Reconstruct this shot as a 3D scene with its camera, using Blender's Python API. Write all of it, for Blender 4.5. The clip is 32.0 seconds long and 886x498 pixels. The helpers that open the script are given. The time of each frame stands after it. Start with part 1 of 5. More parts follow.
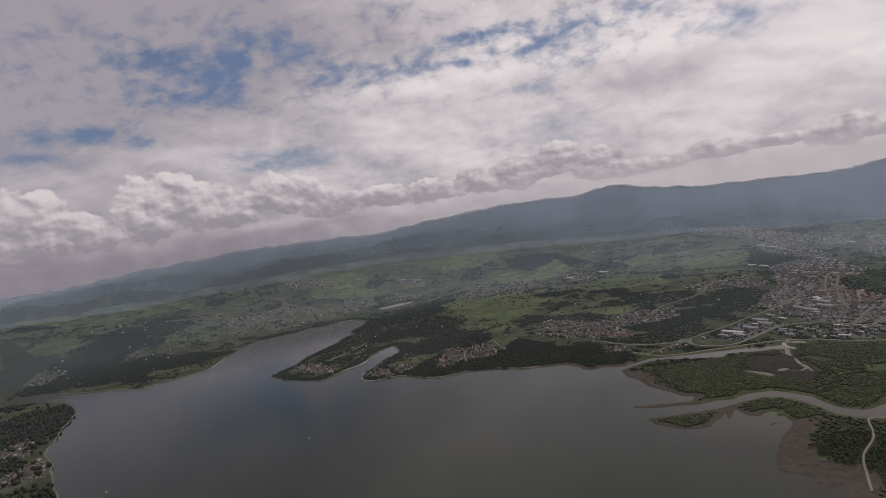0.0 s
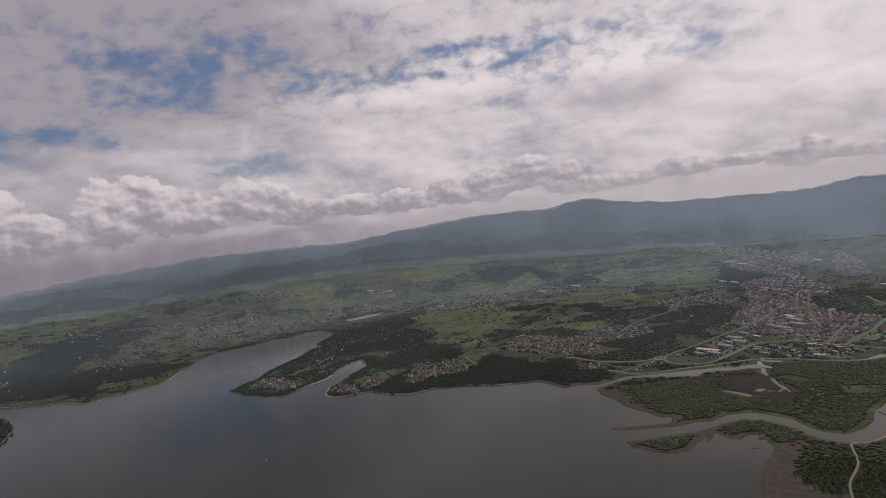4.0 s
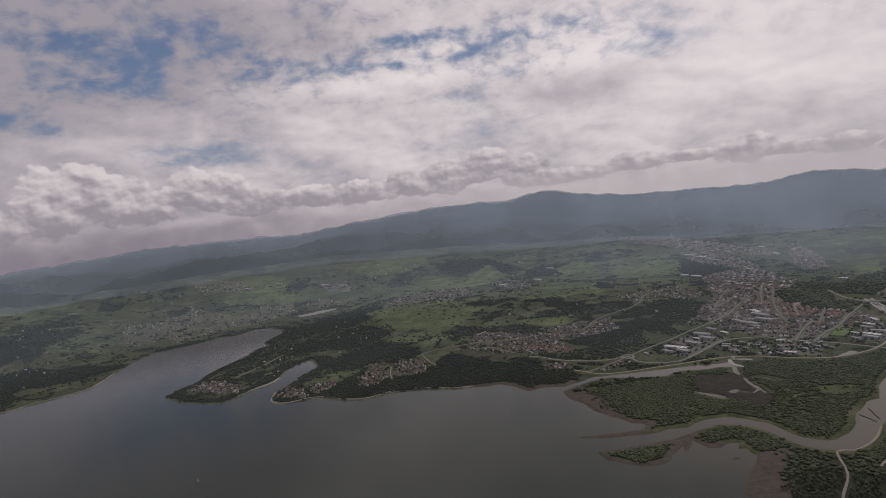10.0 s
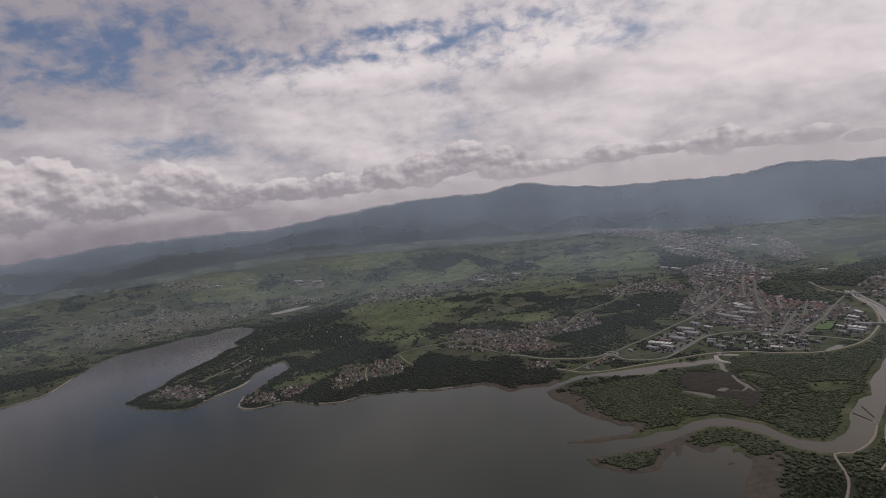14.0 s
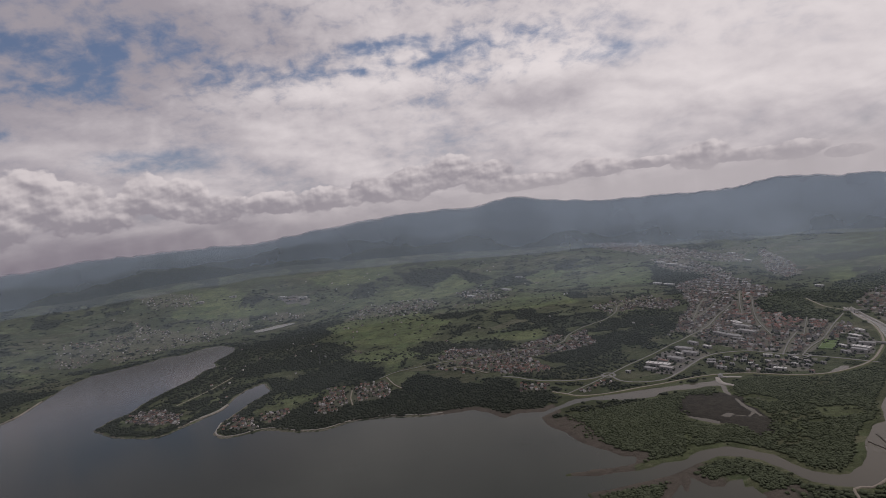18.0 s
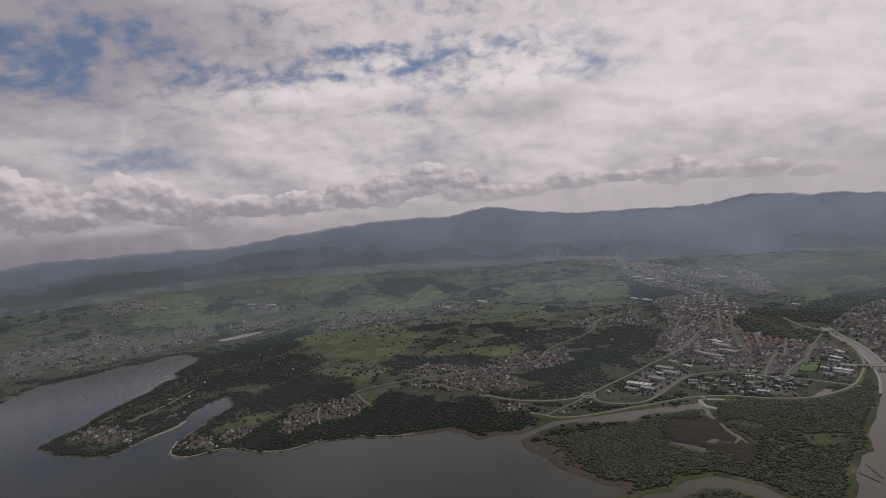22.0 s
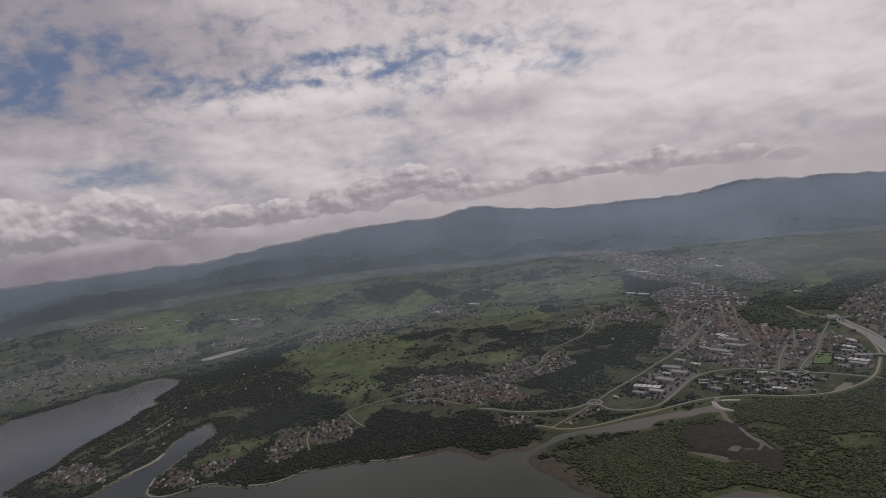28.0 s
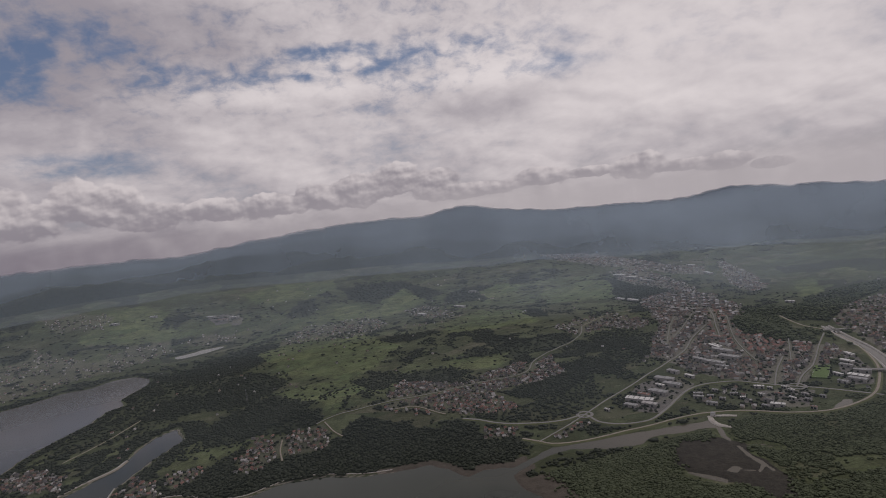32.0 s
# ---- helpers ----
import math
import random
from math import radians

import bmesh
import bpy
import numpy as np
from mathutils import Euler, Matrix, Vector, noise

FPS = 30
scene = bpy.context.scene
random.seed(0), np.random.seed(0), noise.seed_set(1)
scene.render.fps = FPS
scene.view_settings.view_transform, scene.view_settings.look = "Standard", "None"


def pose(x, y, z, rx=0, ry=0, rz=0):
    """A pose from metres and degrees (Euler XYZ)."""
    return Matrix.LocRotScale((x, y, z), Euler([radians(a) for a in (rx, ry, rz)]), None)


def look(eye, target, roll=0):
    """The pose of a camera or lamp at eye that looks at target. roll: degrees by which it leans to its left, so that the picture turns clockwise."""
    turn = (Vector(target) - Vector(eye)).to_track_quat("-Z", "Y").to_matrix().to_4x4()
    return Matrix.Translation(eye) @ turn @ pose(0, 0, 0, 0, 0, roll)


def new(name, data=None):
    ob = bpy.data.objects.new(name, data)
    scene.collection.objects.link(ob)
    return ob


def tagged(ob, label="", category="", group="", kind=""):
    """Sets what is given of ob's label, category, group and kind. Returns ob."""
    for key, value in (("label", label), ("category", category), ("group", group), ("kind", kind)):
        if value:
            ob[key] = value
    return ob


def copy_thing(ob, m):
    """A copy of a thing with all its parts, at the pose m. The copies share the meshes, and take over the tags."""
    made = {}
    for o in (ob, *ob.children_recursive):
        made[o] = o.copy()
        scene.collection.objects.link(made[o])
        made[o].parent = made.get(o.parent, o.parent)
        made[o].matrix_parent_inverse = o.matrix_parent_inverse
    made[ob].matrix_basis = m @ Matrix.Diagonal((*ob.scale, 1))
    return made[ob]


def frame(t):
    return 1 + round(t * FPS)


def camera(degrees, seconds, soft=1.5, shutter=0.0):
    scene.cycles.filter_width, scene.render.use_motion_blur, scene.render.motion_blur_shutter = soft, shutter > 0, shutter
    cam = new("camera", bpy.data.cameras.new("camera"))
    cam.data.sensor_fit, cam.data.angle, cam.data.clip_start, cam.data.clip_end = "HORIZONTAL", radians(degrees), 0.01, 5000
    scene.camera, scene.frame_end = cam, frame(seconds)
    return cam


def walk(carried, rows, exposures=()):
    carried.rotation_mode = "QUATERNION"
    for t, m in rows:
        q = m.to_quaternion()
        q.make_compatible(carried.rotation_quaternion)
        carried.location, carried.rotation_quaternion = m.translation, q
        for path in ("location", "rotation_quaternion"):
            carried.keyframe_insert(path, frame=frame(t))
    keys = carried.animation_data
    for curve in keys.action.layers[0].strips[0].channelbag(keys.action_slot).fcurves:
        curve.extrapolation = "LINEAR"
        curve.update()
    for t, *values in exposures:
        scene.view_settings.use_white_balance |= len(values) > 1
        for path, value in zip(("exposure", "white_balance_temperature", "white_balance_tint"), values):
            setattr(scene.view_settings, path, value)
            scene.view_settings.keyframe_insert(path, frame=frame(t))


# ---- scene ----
cam = camera(76.19, 32.0, soft=0.9)
# seconds, x, y, z in metres, then heading, pitch and roll in degrees
ROWS = [
    (0, 0.0, -0.0, 500.0, -0.00, -3.78, -8.71),
    (0.5, -0.0, 3.0, 497.6, -0.48, -3.63, -8.59),
    (1, -1.0, 9.8, 496.1, -0.88, -3.67, -7.97),
    (1.5, -1.7, 19.1, 495.8, -1.30, -3.62, -7.65),
    (2, -1.8, 29.7, 496.3, -1.78, -3.49, -7.77),
    (2.5, -1.4, 40.1, 496.8, -2.24, -3.34, -8.00),
    (3, -0.9, 49.4, 497.2, -2.62, -3.16, -8.10),
    (3.5, -0.5, 58.0, 497.3, -2.87, -3.10, -7.39),
    (5.5, -0.8, 92.4, 497.4, -3.83, -3.17, -8.03),
    (6, -1.2, 101.2, 497.0, -4.12, -3.06, -7.56),
    (6.5, -0.5, 111.1, 495.2, -4.70, -3.16, -7.73),
    (7, 1.2, 123.7, 493.1, -5.41, -3.37, -7.10),
    (7.5, 3.3, 137.8, 491.5, -6.12, -3.69, -6.88),
    (8, 5.9, 151.0, 489.7, -6.72, -3.94, -7.09),
    (8.5, 7.8, 164.2, 489.0, -7.19, -4.27, -6.28),
    (9, 9.4, 175.1, 489.0, -7.43, -4.47, -5.92),
    (9.5, 11.1, 183.1, 490.0, -7.32, -4.48, -6.37),
    (10, 11.7, 189.5, 491.2, -7.13, -4.44, -7.06),
    (10.5, 11.1, 195.8, 492.0, -6.99, -4.59, -7.32),
    (11, 11.1, 202.8, 492.1, -7.18, -4.65, -6.50),
    (11.5, 12.2, 212.2, 492.2, -7.71, -4.82, -5.91),
    (12, 14.6, 223.1, 491.6, -8.37, -5.04, -5.86),
    (12.5, 16.1, 234.6, 491.2, -8.93, -5.24, -6.22),
    (13, 17.3, 246.0, 490.5, -9.26, -5.46, -6.70),
    (13.5, 20.0, 255.0, 490.4, -9.32, -5.46, -7.21),
    (14, 22.4, 262.5, 490.6, -9.36, -5.43, -7.36),
    (14.5, 23.7, 271.0, 491.9, -9.55, -5.63, -7.55),
    (16.5, 29.0, 308.2, 493.4, -10.48, -5.19, -6.57),
    (17, 30.0, 315.9, 493.2, -10.42, -4.83, -6.60),
    (17.5, 30.7, 322.8, 493.0, -10.50, -4.56, -7.01),
    (18, 31.0, 329.9, 493.6, -10.75, -4.23, -7.27),
    (18.5, 31.6, 337.7, 494.2, -11.23, -4.07, -7.65),
    (19, 32.9, 347.1, 494.2, -11.79, -3.97, -7.41),
    (19.5, 35.1, 356.8, 493.8, -12.31, -3.87, -7.03),
    (20, 36.9, 366.2, 493.5, -12.72, -3.82, -6.75),
    (20.5, 38.3, 374.9, 494.2, -12.90, -3.75, -6.39),
    (21, 39.0, 382.5, 495.0, -12.97, -3.76, -6.05),
    (21.5, 39.9, 389.5, 496.9, -13.07, -3.71, -6.06),
    (22, 39.4, 396.6, 498.5, -13.41, -3.71, -5.75),
    (22.5, 38.7, 402.7, 499.0, -13.89, -3.66, -5.45),
    (23, 38.1, 409.4, 500.2, -14.34, -3.55, -5.06),
    (23.5, 36.5, 416.4, 501.4, -14.84, -3.41, -4.54),
    (24, 35.4, 423.4, 502.9, -14.98, -3.35, -4.50),
    (24.5, 36.4, 430.6, 504.1, -14.85, -3.36, -4.70),
    (25, 38.7, 438.0, 505.0, -14.69, -3.36, -5.24),
    (25.5, 41.6, 446.3, 505.6, -14.63, -3.40, -5.47),
    (27.5, 53.3, 480.0, 505.7, -14.50, -3.99, -8.25),
    (28, 55.8, 489.4, 505.6, -14.81, -3.85, -8.58),
    (28.5, 56.7, 498.3, 506.3, -15.22, -3.67, -8.47),
    (29, 58.7, 506.3, 507.4, -15.54, -3.70, -8.22),
    (29.5, 62.0, 515.7, 507.5, -15.83, -4.07, -7.79),
    (30, 65.7, 527.6, 506.3, -16.23, -4.34, -6.91),
    (30.5, 67.7, 539.7, 506.3, -16.61, -4.44, -5.88),
    (31, 69.1, 548.6, 506.5, -16.71, -4.32, -5.94),
    (31.5, 70.8, 555.2, 506.3, -16.58, -4.22, -6.66),
    (32, 73.8, 559.9, 505.3, -16.20, -4.15, -7.12),
]


def heading(yaw, pitch):
    a, b = radians(yaw), radians(pitch)
    return Vector((-math.sin(a) * math.cos(b), math.cos(a) * math.cos(b), math.sin(b)))


walk(cam, [(t, look((x, y, z), Vector((x, y, z)) + heading(yaw, pitch), roll)) for t, x, y, z, yaw, pitch, roll in ROWS],
     exposures=[(0.0, 0.06, 6500, 16), (12.0, 0.02, 6500, 16), (18.0, 0.0, 6500, 16), (25.0, -0.06, 6500, 16), (32.0, -0.1, 6500, 16)])


# ---- node arithmetic ----
class Expr:
    """A shader value; arithmetic on it adds Math nodes to its tree."""

    def __init__(self, tree, socket):
        self.tree, self.socket = tree, socket

    def op(self, kind, *others, clamp=False):
        node = self.tree.nodes.new("ShaderNodeMath")
        node.operation, node.use_clamp = kind, clamp
        for i, v in enumerate((self, *others)):
            if isinstance(v, Expr):
                self.tree.links.new(v.socket, node.inputs[i])
            else:
                node.inputs[i].default_value = v
        return Expr(self.tree, node.outputs[0])

    def __add__(self, o):
        return self.op("ADD", o)

    def __sub__(self, o):
        return self.op("SUBTRACT", o)

    def __mul__(self, o):
        return self.op("MULTIPLY", o)

    def __truediv__(self, o):
        return self.op("DIVIDE", o)

    def ramp(self, lo, hi):
        """0 below lo, 1 above hi, smooth between."""
        node = self.tree.nodes.new("ShaderNodeMapRange")
        node.interpolation_type = "SMOOTHSTEP"
        self.tree.links.new(self.socket, node.inputs[0])
        node.inputs[1].default_value, node.inputs[2].default_value = lo, hi
        return Expr(self.tree, node.outputs[0])

    def bell(self, centre, width):
        d = (self - centre) / width
        return (d * d * -1.0).op("EXPONENT")


def combine(tree, x, y, z):
    node = tree.nodes.new("ShaderNodeCombineXYZ")
    for i, v in enumerate((x, y, z)):
        if isinstance(v, Expr):
            tree.links.new(v.socket, node.inputs[i])
        else:
            node.inputs[i].default_value = v
    return node.outputs[0]


def noise_of(tree, vector, scale, detail=6.0, rough=0.55, warp=0.0):
    node = tree.nodes.new("ShaderNodeTexNoise")
    tree.links.new(vector, node.inputs["Vector"])
    node.inputs["Scale"].default_value, node.inputs["Detail"].default_value = scale, detail
    node.inputs["Roughness"].default_value, node.inputs["Distortion"].default_value = rough, warp
    return Expr(tree, node.outputs["Fac"])


def blend(tree, fac, a, b):
    """Colour a, turning into b where fac is 1."""
    node = tree.nodes.new("ShaderNodeMix")
    node.data_type = "RGBA"
    for socket, v in ((node.inputs[0], fac), (node.inputs[6], a), (node.inputs[7], b)):
        if isinstance(v, Expr):
            tree.links.new(v.socket, socket)
        elif hasattr(v, "links"):
            tree.links.new(v, socket)
        else:
            socket.default_value = v if isinstance(v, float) else (*v, 1)
    return node.outputs[2]


# ---- sky and sun ----
SUN_HIGH, SUN_TURN = 48.0, 35.0
world = bpy.data.worlds.new("cloudy_sky")
scene.world = world
world.use_nodes = True
wt = world.node_tree
wt.nodes.clear()
where = wt.nodes.new("ShaderNodeTexCoord").outputs["Generated"]
cut = wt.nodes.new("ShaderNodeSeparateXYZ")
wt.links.new(where, cut.inputs[0])
dx, dy, dz = (Expr(wt, o) for o in cut.outputs)
AZ = dx.op("ARCTAN2", dy) * 57.2958
EL = dz.op("ARCSINE") * 57.2958
blue_sky = wt.nodes.new("ShaderNodeTexSky")
blue_sky.sky_type, blue_sky.sun_disc = "NISHITA", False
blue_sky.sun_elevation, blue_sky.sun_rotation = radians(SUN_HIGH), radians(SUN_TURN)
blue_sky.altitude = 900
dim = wt.nodes.new("ShaderNodeVectorMath")
dim.operation = "SCALE"
wt.links.new(blue_sky.outputs[0], dim.inputs[0])
dim.inputs[3].default_value = 0.055

# the high broken layer, laid out on a sheet overhead
def sheet_at(turn, lift):
    over = (dz + lift).op("MAXIMUM", 0.0) + 0.42
    return combine(wt, (dx + turn) / over, dy / over, 0.0)


sheet, aside = sheet_at(0.0, 0.0), sheet_at(0.012, 0.012)
big = noise_of(wt, sheet, 1.4, 3.0, 0.5, 0.3)
puffs, puffs2 = noise_of(wt, sheet, 4.0, 7.0, 0.5, 0.2), noise_of(wt, aside, 4.0, 7.0, 0.5, 0.2)
fine = noise_of(wt, sheet, 19.0, 7.0, 0.6, 0.25)
cells = noise_of(wt, sheet, 10.0, 3.0, 0.5, 0.5)
# openings and thick banks: heading, height, half widths in degrees, depth
GAPS = [(-21.2, 15.0, 4.7, 1.73, 0.85), (-23.9, 16.6, 2.7, 1.24, 0.9), (-16.1, 17.8, 2.7, 1.09, 0.7), (-26.0, 10.3, 1.3, 0.61, 0.9), (6.6, 15.9, 4.4, 0.64, 1.0), (9.7, 14.4, 3.3, 0.7, 1.0), (3.5, 14.0, 2.5, 0.45, 0.7), (15.4, 14.9, 2.4, 0.89, 0.7), (-16.8, 7.5, 2.8, 0.59, 0.8), (29.2, 12.4, 2.2, 0.62, 0.6), (-8.0, 15.2, 3.6, 1.66, 0.6), (-12.1, 16.7, 3.2, 1.7, 0.72), (-17.5, 16.2, 5.0, 1.6, 0.6), (24.1, 14.9, 5.5, 1.05, 0.4), (-0.9, 13.9, 3.2, 0.7, 0.4), (-29.5, 10.9, 3.9, 0.65, 0.8), (-34.7, 9.2, 1.9, 0.36, 0.6), (-15.3, 7.3, 3.7, 0.74, 0.8)]
BANKS = [(-0.5, 16.6, 7.1, 1.06, 1.0), (10.1, 17.7, 9.2, 0.77, 1.0), (3.3, 12.0, 8.9, 0.92, 0.8), (23.0, 10.1, 8.1, 1.52, 1.0), (37.6, 8.0, 9.8, 3.23, 0.8), (-19.0, 10.7, 8.3, 1.39, 0.5), (-4.7, 9.5, 10.9, 1.54, 0.5)]
opening, bank = AZ * 0.0, AZ * 0.0
for a, e, sa, se, k in GAPS:
    opening = opening.op("MAXIMUM", AZ.bell(a, sa * 1.3) * EL.bell(e, se * 1.35) * k)
for a, e, sa, se, k in BANKS:
    bank = bank.op("MAXIMUM", AZ.bell(a, sa) * EL.bell(e, se) * k)
soften = (AZ.ramp(36.0, 20.0) * 0.6 + 0.4) * (EL.ramp(8.0, 13.0) * 0.55 + 0.45)
cover = (big - 0.5) * 0.6 + (puffs - 0.5) * 1.2 + (fine - 0.5) * soften * 1.9 - opening * 0.85 + opening * (cells - 0.46) * 2.4 + bank * 0.3 + 0.46 + EL.ramp(19.0, 27.0) * 0.5
veil = cover.ramp(-0.42, 0.52) * 0.95 + 0.03
tone = (puffs - puffs2) * 0.5 + (puffs - 0.5) * 0.55 + (big - 0.5) * 0.6 + (fine - 0.5) * soften * 0.4 + 0.52
tone = tone + AZ.bell(36, 24) * EL.bell(13, 7) * 0.22 + AZ.bell(4, 9) * EL.bell(12.6, 0.9) * 0.22 + AZ.bell(22, 8) * EL.bell(12.4, 0.9) * 0.15
tone = tone - AZ.bell(23, 5.5) * EL.bell(9.4, 1.5) * 0.36 - AZ.ramp(-4.0, -32.0) * EL.ramp(8.0, 15.0) * 0.32 - AZ.bell(-12, 11) * EL.bell(17.5, 4.5) * 0.42 - EL.ramp(8.0, 3.0) * 0.08 - AZ.ramp(0.0, -30.0) * 0.24
white = blend(wt, tone.ramp(0.08, 0.95), (0.33, 0.31, 0.335), (0.765, 0.725, 0.705))
hazy_blue = blend(wt, 0.5, dim.outputs[0], (0.10, 0.145, 0.25))
upper = blend(wt, veil, hazy_blue, white)

# the row of heaped clouds over the hills: heading, height, half widths in degrees
HEAPS = [(-36.6, 4.1, 1.7, 2.02), (-34.4, 5.0, 1.3, 1.38), (-32.5, 3.0, 2.5, 1.18), (-26.9, 4.2, 1.9, 2.01), (-24.7, 5.6, 1.6, 1.28), (-22.5, 4.3, 2.5, 1.41), (-19.7, 3.3, 2.2, 1.07), (-16.1, 4.6, 1.5, 1.3), (-13.8, 4.1, 1.9, 1.22), (-10.8, 2.7, 2.0, 0.84), (-4.9, 2.5, 1.9, 0.76), (-0.2, 2.5, 2.2, 0.77), (4.9, 2.7, 2.5, 0.89), (8.3, 3.0, 2.3, 1.0), (12.1, 3.6, 1.9, 1.1), (16.0, 2.9, 2.0, 0.99), (19.5, 1.6, 3.3, 0.55), (26.8, 2.0, 2.0, 0.64), (31.6, 1.8, 1.9, 0.36), (35.9, 1.9, 1.8, 0.8), (39.4, 1.3, 2.1, 0.39), (43.1, 1.2, 1.7, 0.56), (46.8, 0.5, 1.1, 0.36)]


def heap_noise(scale, da, de):
    return noise_of(wt, combine(wt, (AZ + da) * scale, (EL + de) * scale * 1.25, 3.0), 1.0, 2.0, 0.45)


lump, lump2, curl, curl2 = heap_noise(0.42, 0, 0), heap_noise(0.42, 0.45, 0.5), heap_noise(1.25, 0, 0), heap_noise(1.25, 0.16, 0.2)
body, weight, height = AZ * 0.0, AZ * 0.0 + 0.02, AZ * 0.0
for a, e, sa, se in HEAPS:
    w = AZ.bell(a, sa * 1.65) * EL.bell(e - 0.25 * se, se * 1.6)
    body, weight, height = body.op("MAXIMUM", w), weight + w, height + w * ((EL - e) / se)
heap = (body + (lump - 0.5) * 0.75 + (curl - 0.5) * 0.34).ramp(0.35, 0.49)
lit = (height / weight) * 0.24 + (lump - lump2) * 1.6 + (curl - curl2) * 0.5 + (curl - 0.5) * 0.15 + 0.38 + AZ.bell(-28, 12) * 0.1
heap_colour = blend(wt, lit.ramp(0.0, 1.0), (0.275, 0.258, 0.282), (0.64, 0.60, 0.59))
both = blend(wt, heap * 0.9, upper, heap_colour)
pale = blend(wt, AZ.ramp(-22.0, 20.0), (0.215, 0.195, 0.222), (0.43, 0.405, 0.41))
low = blend(wt, EL.ramp(3.0, -0.5) * ((lump - 0.5) * 0.7 + 0.82), both, pale)
floor_of_sky = blend(wt, EL.ramp(-2.0, -7.0), low, (0.10, 0.11, 0.11))
back = wt.nodes.new("ShaderNodeBackground")
wt.links.new(floor_of_sky, back.inputs[0])
back.inputs[1].default_value = 1.0
wt.links.new(back.outputs[0], wt.nodes.new("ShaderNodeOutputWorld").inputs[0])

sun = new("sun", bpy.data.lights.new("sun", "SUN"))
sun.data.energy, sun.data.angle, sun.data.color = 0.9, radians(14), (1.0, 0.95, 0.88)
a, b = radians(SUN_TURN), radians(SUN_HIGH)
sun.matrix_world = look((0, 0, 900), Vector((0, 0, 900)) - Vector((math.sin(a) * math.cos(b), math.cos(a) * math.cos(b), math.sin(b))))

# ---- the plan, metres from the first camera's foot ----
FAR_SHORE = [(-1900, 2300), (-1805, 2299), (-1732, 2330), (-1630, 2268), (-1495, 2218), (-1366, 2192), (-1225, 2138), (-1165, 2194), (-1092, 2232), (-1030, 2304), (-1026, 2482), (-1030, 2672), (-987, 2798), (-916, 2820), (-836, 2860), (-760, 2930), (-662, 2932), (-601, 2998), (-523, 2993), (-455, 2917)]
PENINSULA = [(-441, 2821), (-470, 2751), (-501, 2667), (-464, 2583), (-512, 2548), (-523, 2451), (-573, 2362), (-607, 2275), (-628, 2221), (-637, 2135), (-670, 2107), (-680, 2064), (-687, 2031), (-640, 1967), (-578, 1917), (-513, 1875), (-475, 1869), (-452, 1881), (-425, 1915), (-393, 1948), (-354, 2003), (-337, 2051), (-315, 2139), (-294, 2188), (-254, 2214)]
MID_SHORE = [(-223, 2112), (-245, 2079), (-273, 2021), (-304, 1942), (-330, 1880), (-330, 1809), (-307, 1772), (-270, 1761), (-213, 1772), (-167, 1752), (-120, 1711), (-62, 1690), (-18, 1702), (27, 1715), (86, 1702), (170, 1657), (226, 1641), (299, 1633), (333, 1592), (357, 1548), (390, 1561), (441, 1538)]
NORTH_ARM_A = [(448, 1538), (507, 1557), (545, 1574), (598, 1573), (654, 1561), (724, 1546), (793, 1531), (845, 1515), (883, 1519)]
NORTH_ARM_B = [(874, 1472), (828, 1490), (787, 1498), (731, 1506), (694, 1494), (627, 1508), (571, 1549), (525, 1546), (474, 1529)]
DELTA_WEST = [(431, 1508), (425, 1459), (442, 1415), (448, 1366), (457, 1328), (478, 1293), (491, 1259), (512, 1249), (496, 1228), (469, 1227), (428, 1238), (374, 1241), (413, 1218), (460, 1210)]
RIVER_N = [(503, 1203), (540, 1208), (586, 1206), (619, 1219), (645, 1221), (671, 1215), (695, 1191), (716, 1155), (719, 1117), (726, 1086), (748, 1061), (767, 1057), (804, 1067), (833, 1089), (863, 1116), (899, 1145), (940, 1171), (976, 1176)]
RIVER_S = [(378, 1165), (407, 1168), (448, 1164), (502, 1162), (537, 1164), (563, 1170), (594, 1182), (634, 1189), (668, 1170), (686, 1148), (694, 1115), (698, 1079), (702, 1059), (723, 1034), (739, 1023), (754, 1011), (793, 1018), (832, 1040), (868, 1068)]
DELTA_SOUTH = [(381, 1136), (397, 1106), (419, 1088), (446, 1083), (470, 1088), (500, 1112), (531, 1145), (520, 1114), (551, 1150), (554, 1129), (562, 1109), (579, 1102), (596, 1111), (617, 1108), (601, 1085), (615, 1084), (612, 1067), (613, 1054), (597, 1037), (555, 999), (520, 951), (496, 915), (489, 888), (516, 862), (522, 845), (511, 821), (533, 823), (549, 827), (528, 792)]
HEADLAND = [(-1820, 2198), (-1755, 2202), (-1634, 2174), (-1507, 2117), (-1349, 1946), (-1291, 1792), (-1217, 1631), (-1186, 1550), (-1100, 1460), (-1021, 1340), (-931, 1231)]
RIVER_E = [(1638, 1877), (1574, 1767), (1521, 1668), (1439, 1553), (1344, 1445), (1240, 1355), (1124, 1270), (1032, 1210), (974, 1180)]
LONG_POND = [(-432, 3255), (-371, 3270), (-316, 3310), (-222, 3318), (-220, 3280), (-295, 3224), (-363, 3199), (-406, 3202)]
BOATS = [(-394, 1353), (-814, 1214)]
TOWN_POND = [(1078, 1436), (1108, 1433), (1167, 1455), (1183, 1443), (1160, 1423), (1112, 1412), (1078, 1421)]
MARSH = [(729, 1442), (768, 1456), (838, 1439), (846, 1389), (832, 1334), (813, 1268), (778, 1224), (748, 1227), (738, 1264), (728, 1305), (702, 1345), (695, 1388)]
MARSH_POND = [(696, 1367), (714, 1342), (730, 1311), (723, 1304), (704, 1332), (691, 1358)]
MARSH_POOL = [(751, 1334), (771, 1342), (779, 1334), (761, 1321)]
